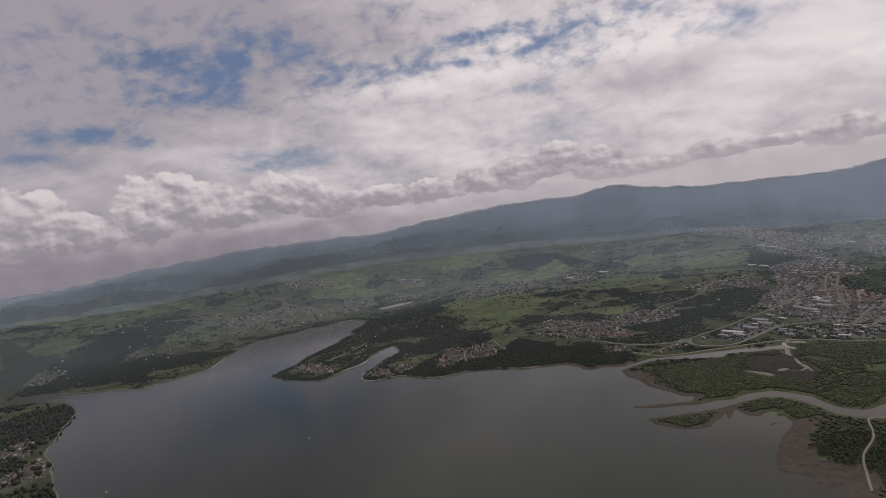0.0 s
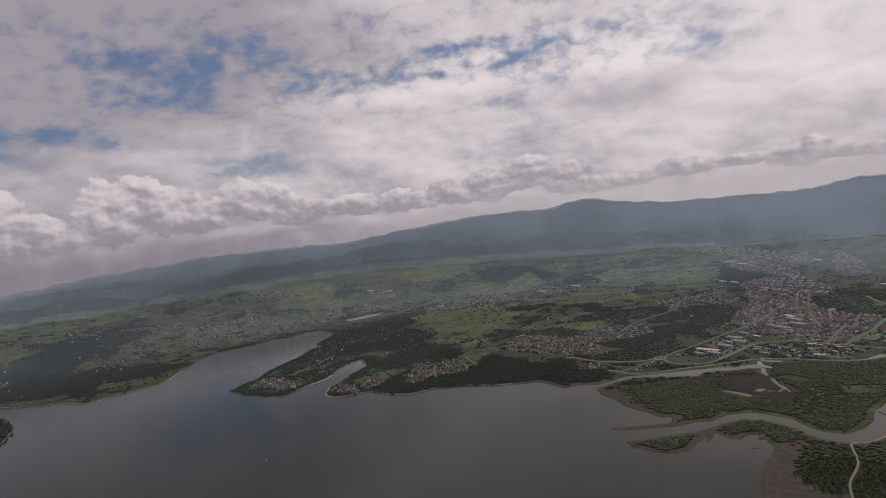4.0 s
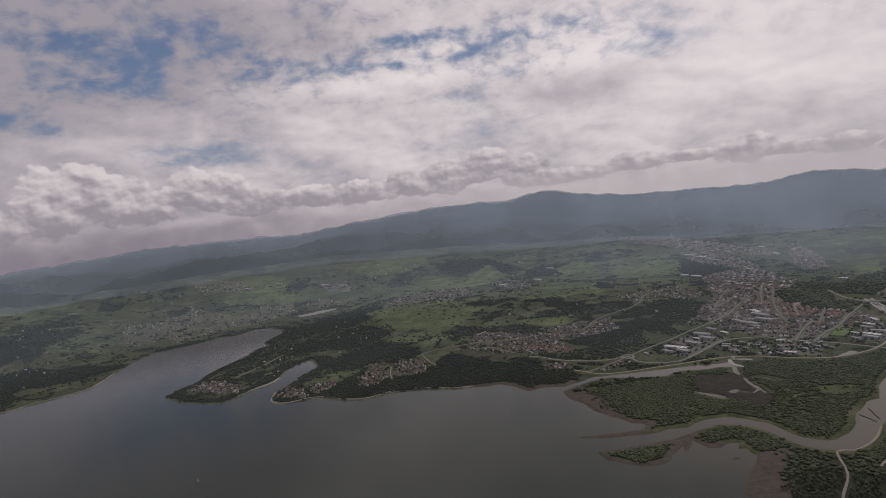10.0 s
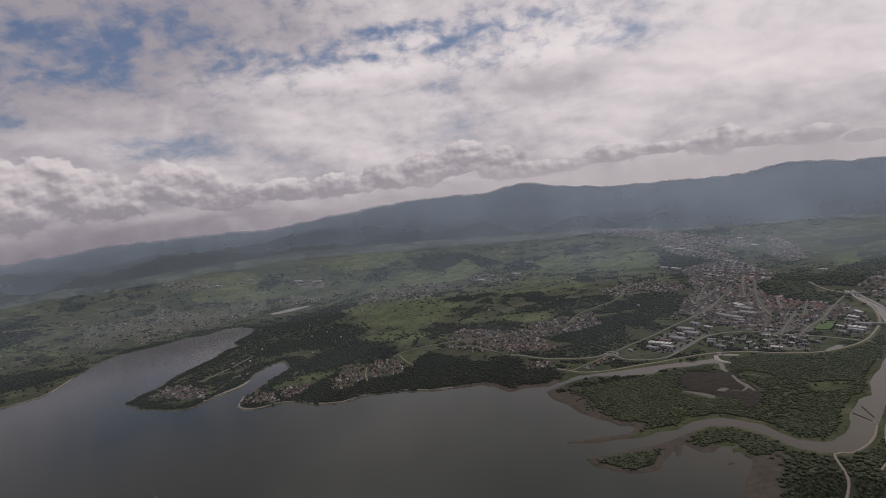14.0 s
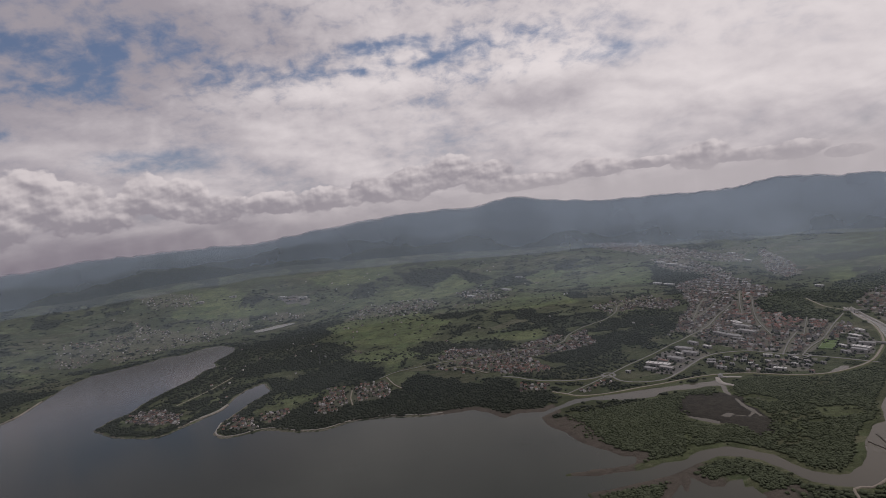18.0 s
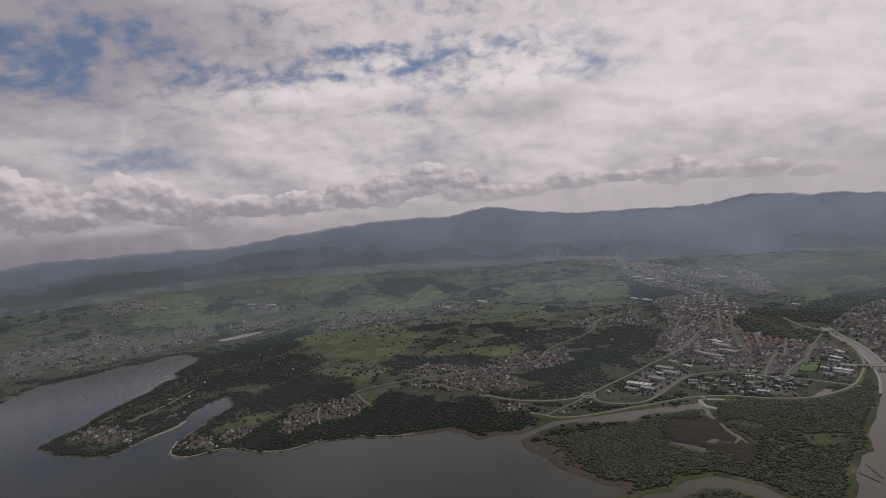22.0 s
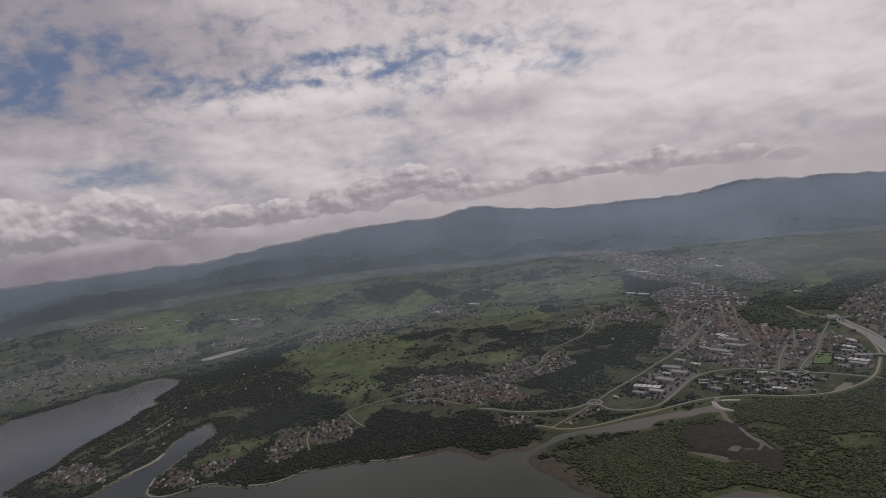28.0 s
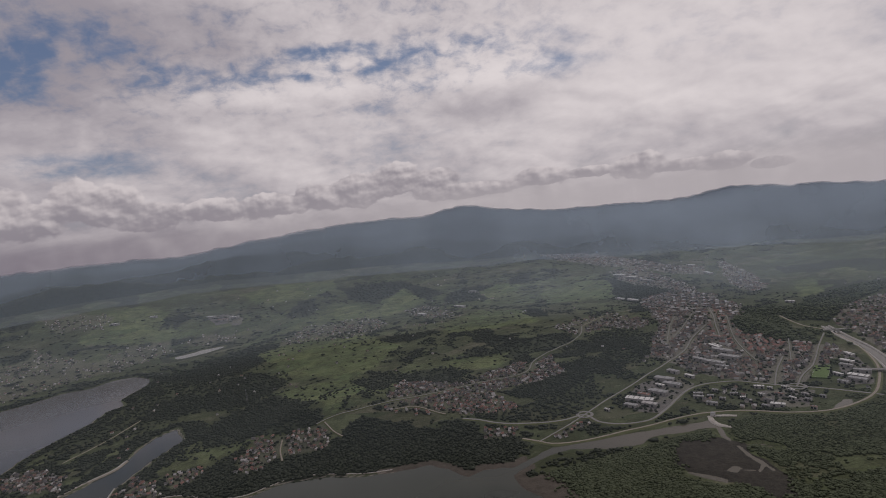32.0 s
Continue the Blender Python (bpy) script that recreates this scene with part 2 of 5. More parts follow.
MARSH_CREEK = [(874, 1493), (844, 1436), (835, 1395), (823, 1355), (819, 1321), (815, 1296)]
SAND_BAR = [(889, 1527), (877, 1502), (876, 1481), (890, 1453)]
MEADOW_DELTA = [(885, 1266), (931, 1287), (977, 1262), (994, 1238), (965, 1216), (915, 1225), (872, 1244)]
TRACK_S = [(871, 1071), (832, 1040), (796, 1021), (759, 1011), (733, 1017), (719, 992), (691, 956), (658, 926), (639, 914)]
TRACK_S0 = [(719, 1010), (675, 942), (614, 885), (577, 829), (551, 786)]
TRACK_E = [(970, 1137), (917, 1089), (874, 1057), (831, 1017), (799, 981), (748, 951)]
DIKE_ROAD = [(507, 1634), (532, 1605), (557, 1579), (631, 1562), (694, 1557), (759, 1551), (828, 1550), (893, 1540), (963, 1505), (1023, 1450), (1083, 1425), (1152, 1419), (1223, 1431), (1292, 1468), (1395, 1544), (1487, 1645), (1553, 1741), (1596, 1844), (1588, 1913), (1617, 2020)]
MAIN_ROAD = [(425, 1778), (485, 1719), (572, 1684), (628, 1672), (679, 1674), (685, 1625), (717, 1590), (777, 1575), (843, 1605), (906, 1644), (961, 1672), (1013, 1675), (1073, 1649), (1111, 1604), (1152, 1550), (1174, 1526), (1208, 1475), (1239, 1419)]
CITY_ROAD = [(679, 1674), (783, 1732), (901, 1785), (1008, 1834), (1134, 1897), (1225, 1969), (1307, 1999)]
CITY_ROAD_B = [(1152, 1550), (1219, 1593), (1303, 1635), (1451, 1742), (1565, 1822)]
CITY_ROAD_C = [(1121, 1579), (1190, 1639), (1288, 1710)]
CITY_ROAD_D = [(1534, 2242), (1332, 1991), (1281, 1921), (1206, 1825)]
VILLAGE_ROAD = [(103, 1910), (124, 1921), (159, 1927), (215, 1927), (287, 1934), (378, 1947), (459, 1968), (567, 1999), (689, 2007), (757, 2092), (865, 2152), (999, 2243), (1071, 2345)]
LANE_A = [(20, 1808), (17, 1856), (23, 1896)]
LANE_B = [(123, 1914), (138, 1870), (156, 1837)]
LANE_C = [(532, 1605), (610, 1639), (679, 1674)]
LANE_D = [(292, 1894), (346, 1886), (398, 1823)]
LANE_E = [(-369, 2353), (-416, 2247), (-452, 2183), (-496, 2120)]
LANE_F = [(1071, 2345), (1210, 2417), (1343, 2429)]
RAIL_CAUSEWAY = [(-441, 1913), (-401, 1958), (-356, 1999), (-337, 2045)]
MEADOWS = [(240, 2103, 186, 166), (148, 2575, 208, 197), (581, 2236, 200, 88), (314, 3345, 470, 208), (-61, 3492, 240, 91), (-409, 3581, 315, 79), (-795, 3877, 264, 124), (603, 3369, 294, 144), (1096, 3065, 264, 180), (835, 2230, 107, 58), (1264, 2585, 114, 106), (1933, 2163, 77, 108), (2377, 2303, 113, 119), (-1, 1935, 89, 34), (-173, 1993, 89, 87), (1253, 1593, 28, 56), (1431, 3117, 212, 137), (-2120, 3434, 465, 277), (-1944, 2745, 165, 98), (-1361, 2857, 157, 48)]
WOODS_1 = [(-18, 2103, 183, 127), (338, 1716, 88, 57), (448, 1631, 69, 43), (133, 1740, 113, 43), (229, 1735, 112, 48), (1007, 3294, 168, 170), (1579, 2805, 105, 136), (1424, 1921, 127, 188), (1785, 1977, 75, 118), (-92, 2445, 134, 147), (-134, 2860, 209, 207), (452, 2177, 112, 67), (890, 1950, 52, 97)]
WOODS_2 = [(675, 1875, 85, 60), (784, 1953, 77, 70), (280, 2157, 63, 128), (124, 2247, 167, 47), (710, 2267, 112, 34), (449, 2643, 168, 50), (-591, 3464, 305, 32), (822, 2656, 193, 45), (-1610, 2907, 178, 236), (-1954, 2586, 155, 124), (-1310, 2549, 267, 132), (-1663, 2488, 345, 147), (-1423, 1761, 145, 231)]
WOODS = WOODS_1 + WOODS_2

VILLAGES = [(-1130, 1371, 74, 106), (-1298, 1594, 68, 77), (-1888, 2542, 71, 88), (-1133, 3130, 159, 173)]
PITCH = [(1299, 1627), (1324, 1607), (1243, 1546), (1220, 1571)]
PUMP_HOUSE = [(897, 1526)]
GROYNES = [(881, 1127), (881, 1093), (916, 1142), (896, 1100)]
MAST = [(-74, 2316)]
ISLETS = [(579, 1058), (468, 1225), (411, 1227)]
TOWN_LANES = [(1189, 2013), (1316, 2099), (1515, 2263), (1144, 1982), (1261, 2115), (1352, 2199), (1399, 2016), (1284, 1865), (1213, 1719), (1417, 1808), (1279, 1677)]

# outlines of quarters, villages, fields and woods
TOWN_CORE = [(1489, 2587), (1657, 2608), (1682, 2443), (1656, 2209), (1334, 1930), (1337, 1851), (1379, 1808), (1478, 1730), (1433, 1664), (1331, 1625), (1282, 1622), (1191, 1564), (1133, 1601), (1079, 1668), (1052, 1720), (1053, 1797), (1035, 1848), (1039, 1914), (1182, 2076), (1270, 2181), (1362, 2372)]
RED_QUARTER = [(1295, 1979), (1519, 2199), (1543, 2193), (1311, 1914), (1386, 1800), (1443, 1755), (1349, 1692), (1248, 1763), (1235, 1849)]
EAST_TOWN = [(1684, 1892), (1859, 1969), (1998, 1992), (2063, 1966), (1418, 1512), (1573, 1677), (1622, 1772)]
VALLEY_TOWN = [(1730, 3161), (1898, 3169), (1824, 2818), (1777, 2614), (1656, 2307), (1676, 2531), (1674, 2683), (1651, 2857), (1662, 3022)]
SIDE_TOWN = [(2198, 2903), (2149, 2761), (2097, 2590), (1929, 2354), (1832, 2338), (1894, 2507), (2025, 2704)]
FAR_TOWN = [(1682, 3878), (1922, 3841), (1995, 3499), (2010, 3051), (2073, 2861), (1963, 2764), (1894, 2967), (1819, 3276), (1701, 3601)]
ROAD_VILLAGE = [(427, 1927), (559, 2049), (708, 2102), (817, 2098), (791, 1957), (683, 1928), (554, 1912), (570, 1782), (491, 1753), (417, 1828), (407, 1864)]
HILL_VILLAGE = [(971, 2385), (1116, 2452), (1259, 2429), (1264, 2228), (1196, 2191), (1114, 2296), (1002, 2243)]
CORNER_VILLAGE = [(435, 1710), (499, 1702), (513, 1647), (441, 1653)]
DIKE_VILLAGE = [(555, 1635), (652, 1650), (670, 1620), (583, 1596)]
NORTH_WORKS = [(812, 1709), (894, 1768), (972, 1766), (992, 1694), (896, 1633), (821, 1593), (786, 1632)]
GARDENS = [(909, 1622), (970, 1654), (1033, 1620), (1101, 1537), (1029, 1475), (959, 1540)]
EAST_WORKS = [(1367, 1621), (1455, 1659), (1380, 1554), (1287, 1474), (1239, 1499)]
YARD_EAST = [(1064, 1574), (1127, 1561), (1157, 1514), (1080, 1457), (1014, 1486)]
HILL_WOOD_E = [(1347, 1959), (1641, 2194), (1708, 2152), (1504, 1841), (1415, 1787), (1350, 1863)]
SLOPE_WOOD_E = [(1729, 2055), (1908, 2155), (2150, 2198), (2193, 2057), (1991, 2000), (1868, 1977), (1666, 1885), (1660, 1964)]
MEADOW_E = [(2103, 2389), (2207, 2393), (1975, 2162), (1864, 2142), (1925, 2229)]
MEADOW_G = [(524, 2255), (610, 2266), (705, 2188), (643, 2103), (545, 2156)]
MEADOW_H = [(1259, 3048), (1500, 3116), (1628, 3023), (1437, 2685), (1273, 2725), (1152, 2791)]
MEADOW_I = [(681, 2766), (881, 2874), (1035, 2750), (968, 2494), (802, 2535), (624, 2580)]
MEADOW_J = [(1026, 3322), (1164, 3377), (1263, 3286), (1164, 3122), (1030, 3163)]
WOOD_K = [(440, 1776), (566, 1784), (739, 1885), (821, 1858), (795, 1770), (689, 1696), (595, 1694), (477, 1719)]
WOOD_L = [(967, 2085), (1177, 2164), (1160, 2057), (1018, 1885), (911, 1901), (904, 1971)]
WOOD_M = [(1597, 2925), (1705, 2935), (1674, 2683), (1575, 2610), (1482, 2707)]
WOOD_N = [(388, 1803), (436, 1766), (448, 1649), (355, 1614), (328, 1611)]
SHORE_VILLAGE = [(-91, 1836), (-41, 1940), (34, 1906), (112, 1914), (135, 1848), (91, 1807), (13, 1838), (-39, 1784)]
POINT_VILLAGE = [(-314, 1831), (-296, 1929), (-223, 1840), (-223, 1772)]
INLET_VILLAGE = [(-226, 1836), (-213, 1880), (-158, 1878), (-156, 1825), (-194, 1808)]
TIP_VILLAGE = [(-610, 2046), (-598, 2132), (-464, 2035), (-440, 1933), (-545, 1987)]
MIDDLE_VILLAGE = [(265, 1925), (360, 2127), (483, 2028), (539, 1968), (417, 1823), (266, 1882)]
FIELD_VILLAGE = [(12, 2935), (145, 3264), (407, 3219), (501, 2914), (341, 2781), (124, 2885)]
WHITE_WORKS = [(-321, 3688), (-242, 3704), (-139, 3614), (-149, 3552), (-275, 3585)]
LAKE_VILLAGE = [(-1078, 3234), (-1034, 3534), (-741, 3271), (-635, 3447), (-469, 3475), (-439, 3371), (-617, 3125), (-753, 3091), (-875, 2962), (-962, 2921)]
POND_VILLAGE = [(-448, 3443), (-310, 3506), (-177, 3472), (-155, 3367), (-299, 3364)]
WEST_VILLAGE = [(-1195, 3998), (-1032, 4015), (-770, 3871), (-804, 3686), (-1002, 3706)]
EDGE_VILLAGE = [(604, 3216), (742, 3269), (781, 2955), (730, 2797), (622, 2962)]
MEADOW_A = [(-66, 2866), (129, 2969), (351, 2840), (452, 2535), (338, 2406), (238, 2278), (99, 2444), (23, 2547)]
MEADOW_B = [(8, 2314), (130, 2316), (228, 2302), (260, 2088), (150, 1938), (63, 2163)]
MEADOW_C = [(190, 3368), (369, 3516), (508, 3339), (709, 3657), (760, 3318), (557, 3186), (387, 3079)]
MEADOW_D = [(-835, 3909), (-679, 4015), (-521, 3826), (-543, 3628), (-236, 3557), (-373, 3496), (-686, 3457), (-872, 3542)]
MEADOW_F = [(-167, 3975), (61, 4085), (369, 4034), (369, 3838), (178, 3729), (-78, 3785)]
WOOD_A = [(-138, 2150), (-97, 2268), (39, 2014), (119, 1976), (104, 1909), (35, 1910), (-61, 1972)]
WOOD_B = [(12, 1823), (161, 1848), (208, 1892), (295, 1838), (386, 1727), (432, 1658), (351, 1622), (170, 1671), (10, 1710), (-147, 1741), (-173, 1769), (-38, 1771)]
WOOD_C = [(-486, 3073), (-204, 3063), (-121, 3053), (-71, 2323), (-168, 2315), (-287, 2294), (-401, 2204), (-485, 2163), (-463, 2030), (-567, 2194), (-512, 2484), (-458, 2572)]
WOOD_D = [(227, 2294), (283, 2160), (236, 1984), (203, 2098)]
WOOD_E = [(390, 3826), (750, 3831), (889, 3431), (765, 3335), (714, 3680), (522, 3411), (416, 3540)]
WOOD_F = [(272, 2379), (383, 2237), (535, 2215), (498, 2129), (332, 2107)]

TOWNS = [TOWN_CORE, EAST_TOWN, VALLEY_TOWN, SIDE_TOWN, FAR_TOWN]
SETTLED = [ROAD_VILLAGE, HILL_VILLAGE, CORNER_VILLAGE, DIKE_VILLAGE, SHORE_VILLAGE, POINT_VILLAGE, INLET_VILLAGE, TIP_VILLAGE, MIDDLE_VILLAGE, FIELD_VILLAGE, LAKE_VILLAGE, POND_VILLAGE, WEST_VILLAGE, EDGE_VILLAGE]
WORKS = [NORTH_WORKS, EAST_WORKS, YARD_EAST, WHITE_WORKS]
FIELDS = [MEADOW_A, MEADOW_B, MEADOW_C, MEADOW_D, MEADOW_E, MEADOW_F, MEADOW_G, MEADOW_H, MEADOW_I, MEADOW_J]
FORESTS = [HILL_WOOD_E, SLOPE_WOOD_E, WOOD_A, WOOD_B, WOOD_D, WOOD_E, WOOD_F, WOOD_M, WOOD_N]
# halls: x, y, length, heading in degrees, roof: 0 white, 1 grey, 2 tiled
HALLS_NORTH = [(826, 1677, 62, -53, 0), (790, 1659, 30, -63, 1), (827, 1642, 34, -60, 2), (953, 1751, 47, -59, 1), (946, 1713, 42, -63, 1), (921, 1727, 21, -71, 0), (890, 1694, 44, -65, 1), (854, 1699, 30, -66, 2), (1015, 1734, 25, -76, 0), (733, 1668, 13, -72, 0)]
HALLS_GARDEN = [(953, 1633, 21, -35, 1), (940, 1617, 21, -47, 1), (996, 1628, 13, -51, 1), (936, 1571, 23, -59, 1), (1010, 1560, 11, -38, 0), (1009, 1538, 6, -39, 0), (1086, 1590, 21, -43, 0), (1098, 1572, 10, -66, 0), (973, 1580, 12, -55, 1), (1013, 1589, 16, -38, 1), (964, 1607, 14, -39, 1)]
HALLS_YARD = [(1053, 1552, 13, -90, 0), (1038, 1518, 20, -70, 2), (1033, 1490, 27, -51, 0), (1010, 1499, 15, -67, 1), (1083, 1533, 17, -66, 2), (1125, 1558, 11, -80, 0), (1120, 1535, 14, -94, 0), (1085, 1501, 15, -82, 0), (1122, 1503, 14, -73, 2), (1102, 1478, 12, -66, 1), (1142, 1477, 11, -75, 1), (1078, 1444, 11, -75, 2)]
HALLS_EAST = [(1370, 1601, 31, -84, 0), (1343, 1582, 28, -75, 1), (1296, 1516, 40, -71, 0), (1277, 1503, 35, -70, 1), (1336, 1537, 34, -56, 1), (1277, 1550, 21, -87, 0), (1243, 1511, 22, -82, 1), (1424, 1637, 28, -103, 0)]
HALLS_CENTRE = [(1122, 1766, 52, -71, 1), (1195, 1815, 57, -77, 1), (1174, 1770, 52, -70, 1), (1111, 1809, 36, -81, 1), (1120, 1737, 31, -73, 1), (1209, 1857, 41, -96, 0), (1337, 1831, 11, -45, 0), (1259, 1908, 35, -70, 2), (1002, 1779, 31, -75, 1)]
HALLS_FAR = [(1707, 3052, 69, -77, 0), (1727, 2975, 68, -79, 0), (1727, 2863, 96, -86, 1), (1423, 2630, 41, -76, 0), (1449, 2579, 51, -77, 0), (1690, 2553, 24, -66, 0), (1774, 2121, 29, -70, 0), (2047, 2935, 44, -85, 0), (1989, 2752, 57, -100, 0), (839, 3036, 65, -65, 0), (1772, 3887, 62, -73, 0), (1006, 3324, 41, -51, 1)]
HALLS_WEST = [(-301, 3692, 57, -43, 0), (-242, 3608, 53, -28, 2), (-184, 3617, 47, -25, 0), (-589, 3798, 39, -27, 0), (-759, 3741, 45, -20, 0), (653, 3020, 44, -58, 0)]

# ---- materials ----
def material(name, rough=0.9, spec=0.2):
    m = bpy.data.materials.new(name)
    m.use_nodes = True
    t = m.node_tree
    p = t.nodes["Principled BSDF"]
    p.inputs["Roughness"].default_value, p.inputs["Specular IOR Level"].default_value = rough, spec
    return m, t, p


def place_of(t, scale=(1, 1, 1)):
    geo = t.nodes.new("ShaderNodeNewGeometry").outputs["Position"]
    node = t.nodes.new("ShaderNodeVectorMath")
    node.operation = "MULTIPLY"
    t.links.new(geo, node.inputs[0])
    node.inputs[1].default_value = scale
    return node.outputs[0]


def plain(name, dark, light, scale, rough=0.9, island=0.0, random_object=0.0, spec=0.2):
    """A surface between two tones, by noise of that many spots a metre, and by piece."""
    m, t, p = material(name, rough, spec)
    v = noise_of(t, place_of(t), scale, 5.0, 0.6)
    v = (v - 0.5) * 1.6 + 0.75
    if island:
        geo = t.nodes.new("ShaderNodeNewGeometry")
        v = v * (1 - island) + Expr(t, geo.outputs["Random Per Island"]) * island
    if random_object:
        info = t.nodes.new("ShaderNodeObjectInfo")
        v = v * (1 - random_object) + Expr(t, info.outputs["Random"]) * random_object
    t.links.new(blend(t, v.op("MAXIMUM", 0.0).op("MINIMUM", 1.0), dark, light), p.inputs["Base Color"])
    return m


def picked(name, colours, rough=0.9, by_object=False):
    """Each piece takes one of the colours."""
    m, t, p = material(name, rough)
    if by_object:
        r = Expr(t, t.nodes.new("ShaderNodeObjectInfo").outputs["Random"])
    else:
        r = Expr(t, t.nodes.new("ShaderNodeNewGeometry").outputs["Random Per Island"])
    ramp = t.nodes.new("ShaderNodeValToRGB")
    ramp.color_ramp.interpolation = "CONSTANT"
    while len(ramp.color_ramp.elements) < len(colours):
        ramp.color_ramp.elements.new(1.0)
    for i, c in enumerate(colours):
        ramp.color_ramp.elements[i].position, ramp.color_ramp.elements[i].color = i / len(colours), (*c, 1)
    t.links.new(r.socket, ramp.inputs[0])
    grime = noise_of(t, place_of(t), 0.4, 4.0)
    t.links.new(blend(t, grime * 0.25, ramp.outputs[0], (0.06, 0.055, 0.05)), p.inputs["Base Color"])
    return m


def ground_material():
    m, t, p = material("countryside", 0.95, 0.1)
    att = {}
    for k in ("meadow", "wood", "mud", "town", "bank", "marsh", "paved"):
        node = t.nodes.new("ShaderNodeAttribute")
        node.attribute_name = k
        att[k] = Expr(t, node.outputs["Fac"])
    at = place_of(t)
    wide, mid, small = noise_of(t, at, 0.0022, 4.0), noise_of(t, at, 0.012, 5.0, 0.6), noise_of(t, at, 0.07, 5.0, 0.7)
    # strips of fields, long across the slope
    plots = t.nodes.new("ShaderNodeTexVoronoi")
    plots.inputs["Scale"].default_value = 1.0
    t.links.new(place_of(t, (0.0052, 0.013, 0.0)), plots.inputs["Vector"])
    tint = t.nodes.new("ShaderNodeSeparateColor")
    t.links.new(plots.outputs["Color"], tint.inputs[0])
    r1, r2 = Expr(t, tint.outputs[0]), Expr(t, tint.outputs[1])
    edges = t.nodes.new("ShaderNodeTexVoronoi")
    edges.feature = "DISTANCE_TO_EDGE"
    t.links.new(place_of(t, (0.0052, 0.013, 0.0)), edges.inputs["Vector"])
    hedge = Expr(t, edges.outputs["Distance"]).ramp(0.07, 0.025) * mid.ramp(0.40, 0.56)
    grass = blend(t, r1, (0.054, 0.068, 0.04), (0.1, 0.116, 0.064))
    grass = blend(t, r2.ramp(0.62, 0.9) * 0.8, grass, (0.115, 0.11, 0.078))
    grass = blend(t, (mid - 0.5) * 2.0 + wide - 0.25, grass, (0.06, 0.07, 0.035))
    bright = blend(t, (r1 * 0.5 + mid * 0.6).ramp(0.2, 0.9), (0.095, 0.13, 0.058), (0.15, 0.18, 0.08))
    c = blend(t, att["meadow"] * (wide * 0.6 + 0.55), grass, bright)
    c = blend(t, hedge * 0.85, c, (0.045, 0.053, 0.033))
    scrub = blend(t, small, (0.03, 0.038, 0.02), (0.075, 0.08, 0.045))
    c = blend(t, (mid * 1.2 + small * 0.8).ramp(0.85, 1.15) * (att["meadow"] * -0.3 + 0.65), c, scrub)
    grain = noise_of(t, place_of(t, (0.6, 1.0, 1.0)), 0.035, 7.0, 0.75)
    c = blend(t, grain.ramp(0.48, 0.62) * 0.5, c, (0.04, 0.048, 0.028))
    c = blend(t, grain.ramp(0.46, 0.32) * 0.45, c, (0.16, 0.165, 0.11))
    woods = blend(t, small.ramp(0.25, 0.75), (0.03, 0.036, 0.025), (0.052, 0.06, 0.04))
    c = blend(t, att["wood"].ramp(0.3, 0.6), c, woods)
    yards = blend(t, small, (0.10, 0.10, 0.08), (0.21, 0.20, 0.175))
    c = blend(t, att["town"].ramp(0.2, 0.7) * 0.85, c, yards)
    yard = blend(t, grain, (0.08, 0.08, 0.075), (0.20, 0.19, 0.18))
    c = blend(t, att["paved"].ramp(0.4, 0.6) * mid.ramp(0.42, 0.52), c, yard)
    bog = blend(t, (small * 0.7 + mid * 0.5).ramp(0.35, 0.85), (0.032, 0.031, 0.028), (0.06, 0.056, 0.047))
    c = blend(t, att["marsh"].ramp(0.3, 0.6), c, bog)
    silt = blend(t, (small * 0.8 + mid * 0.4).ramp(0.35, 0.8), (0.062, 0.055, 0.046), (0.10, 0.088, 0.074))
    c = blend(t, att["mud"].ramp(0.25, 0.6), c, silt)
    stones = blend(t, small, (0.10, 0.095, 0.08), (0.24, 0.22, 0.19))
    c = blend(t, att["bank"].ramp(0.3, 0.7), c, stones)
    t.links.new(c, p.inputs["Base Color"])
    bump = t.nodes.new("ShaderNodeBump")
    bump.inputs["Strength"].default_value, bump.inputs["Distance"].default_value = 0.6, 6.0
    t.links.new(small.socket, bump.inputs["Height"])
    t.links.new(bump.outputs[0], p.inputs["Normal"])
    return m


def water_material():
    m, t, p = material("lake_water", 0.06, 0.5)
    at = place_of(t)
    wide, mid = noise_of(t, at, 0.0018, 4.0, 0.55, 0.5), noise_of(t, at, 0.011, 4.0)
    # silt from the river clouds the water on its side
    cut3 = t.nodes.new("ShaderNodeSeparateXYZ")
    t.links.new(at, cut3.inputs[0])
    silty = (Expr(t, cut3.outputs[0]) + (wide - 0.5) * 500.0).ramp(300.0, 900.0)
    clear = blend(t, wide.ramp(0.3, 0.7), (0.017, 0.024, 0.018), (0.025, 0.033, 0.023))
    # the sky's reflection on the far arm and pond is painted into the base colour
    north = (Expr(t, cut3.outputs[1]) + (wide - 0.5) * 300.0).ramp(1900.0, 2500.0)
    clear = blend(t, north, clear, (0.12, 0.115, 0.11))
    # the pond gets a still paler tone in place of mirrored sky
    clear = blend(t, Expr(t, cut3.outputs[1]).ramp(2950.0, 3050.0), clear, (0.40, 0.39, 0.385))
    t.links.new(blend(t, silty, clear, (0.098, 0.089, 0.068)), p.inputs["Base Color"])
    p.inputs["IOR"].default_value = 1.33
    t.links.new((mid * 0.06 + 0.09).socket, p.inputs["Roughness"])
    return m


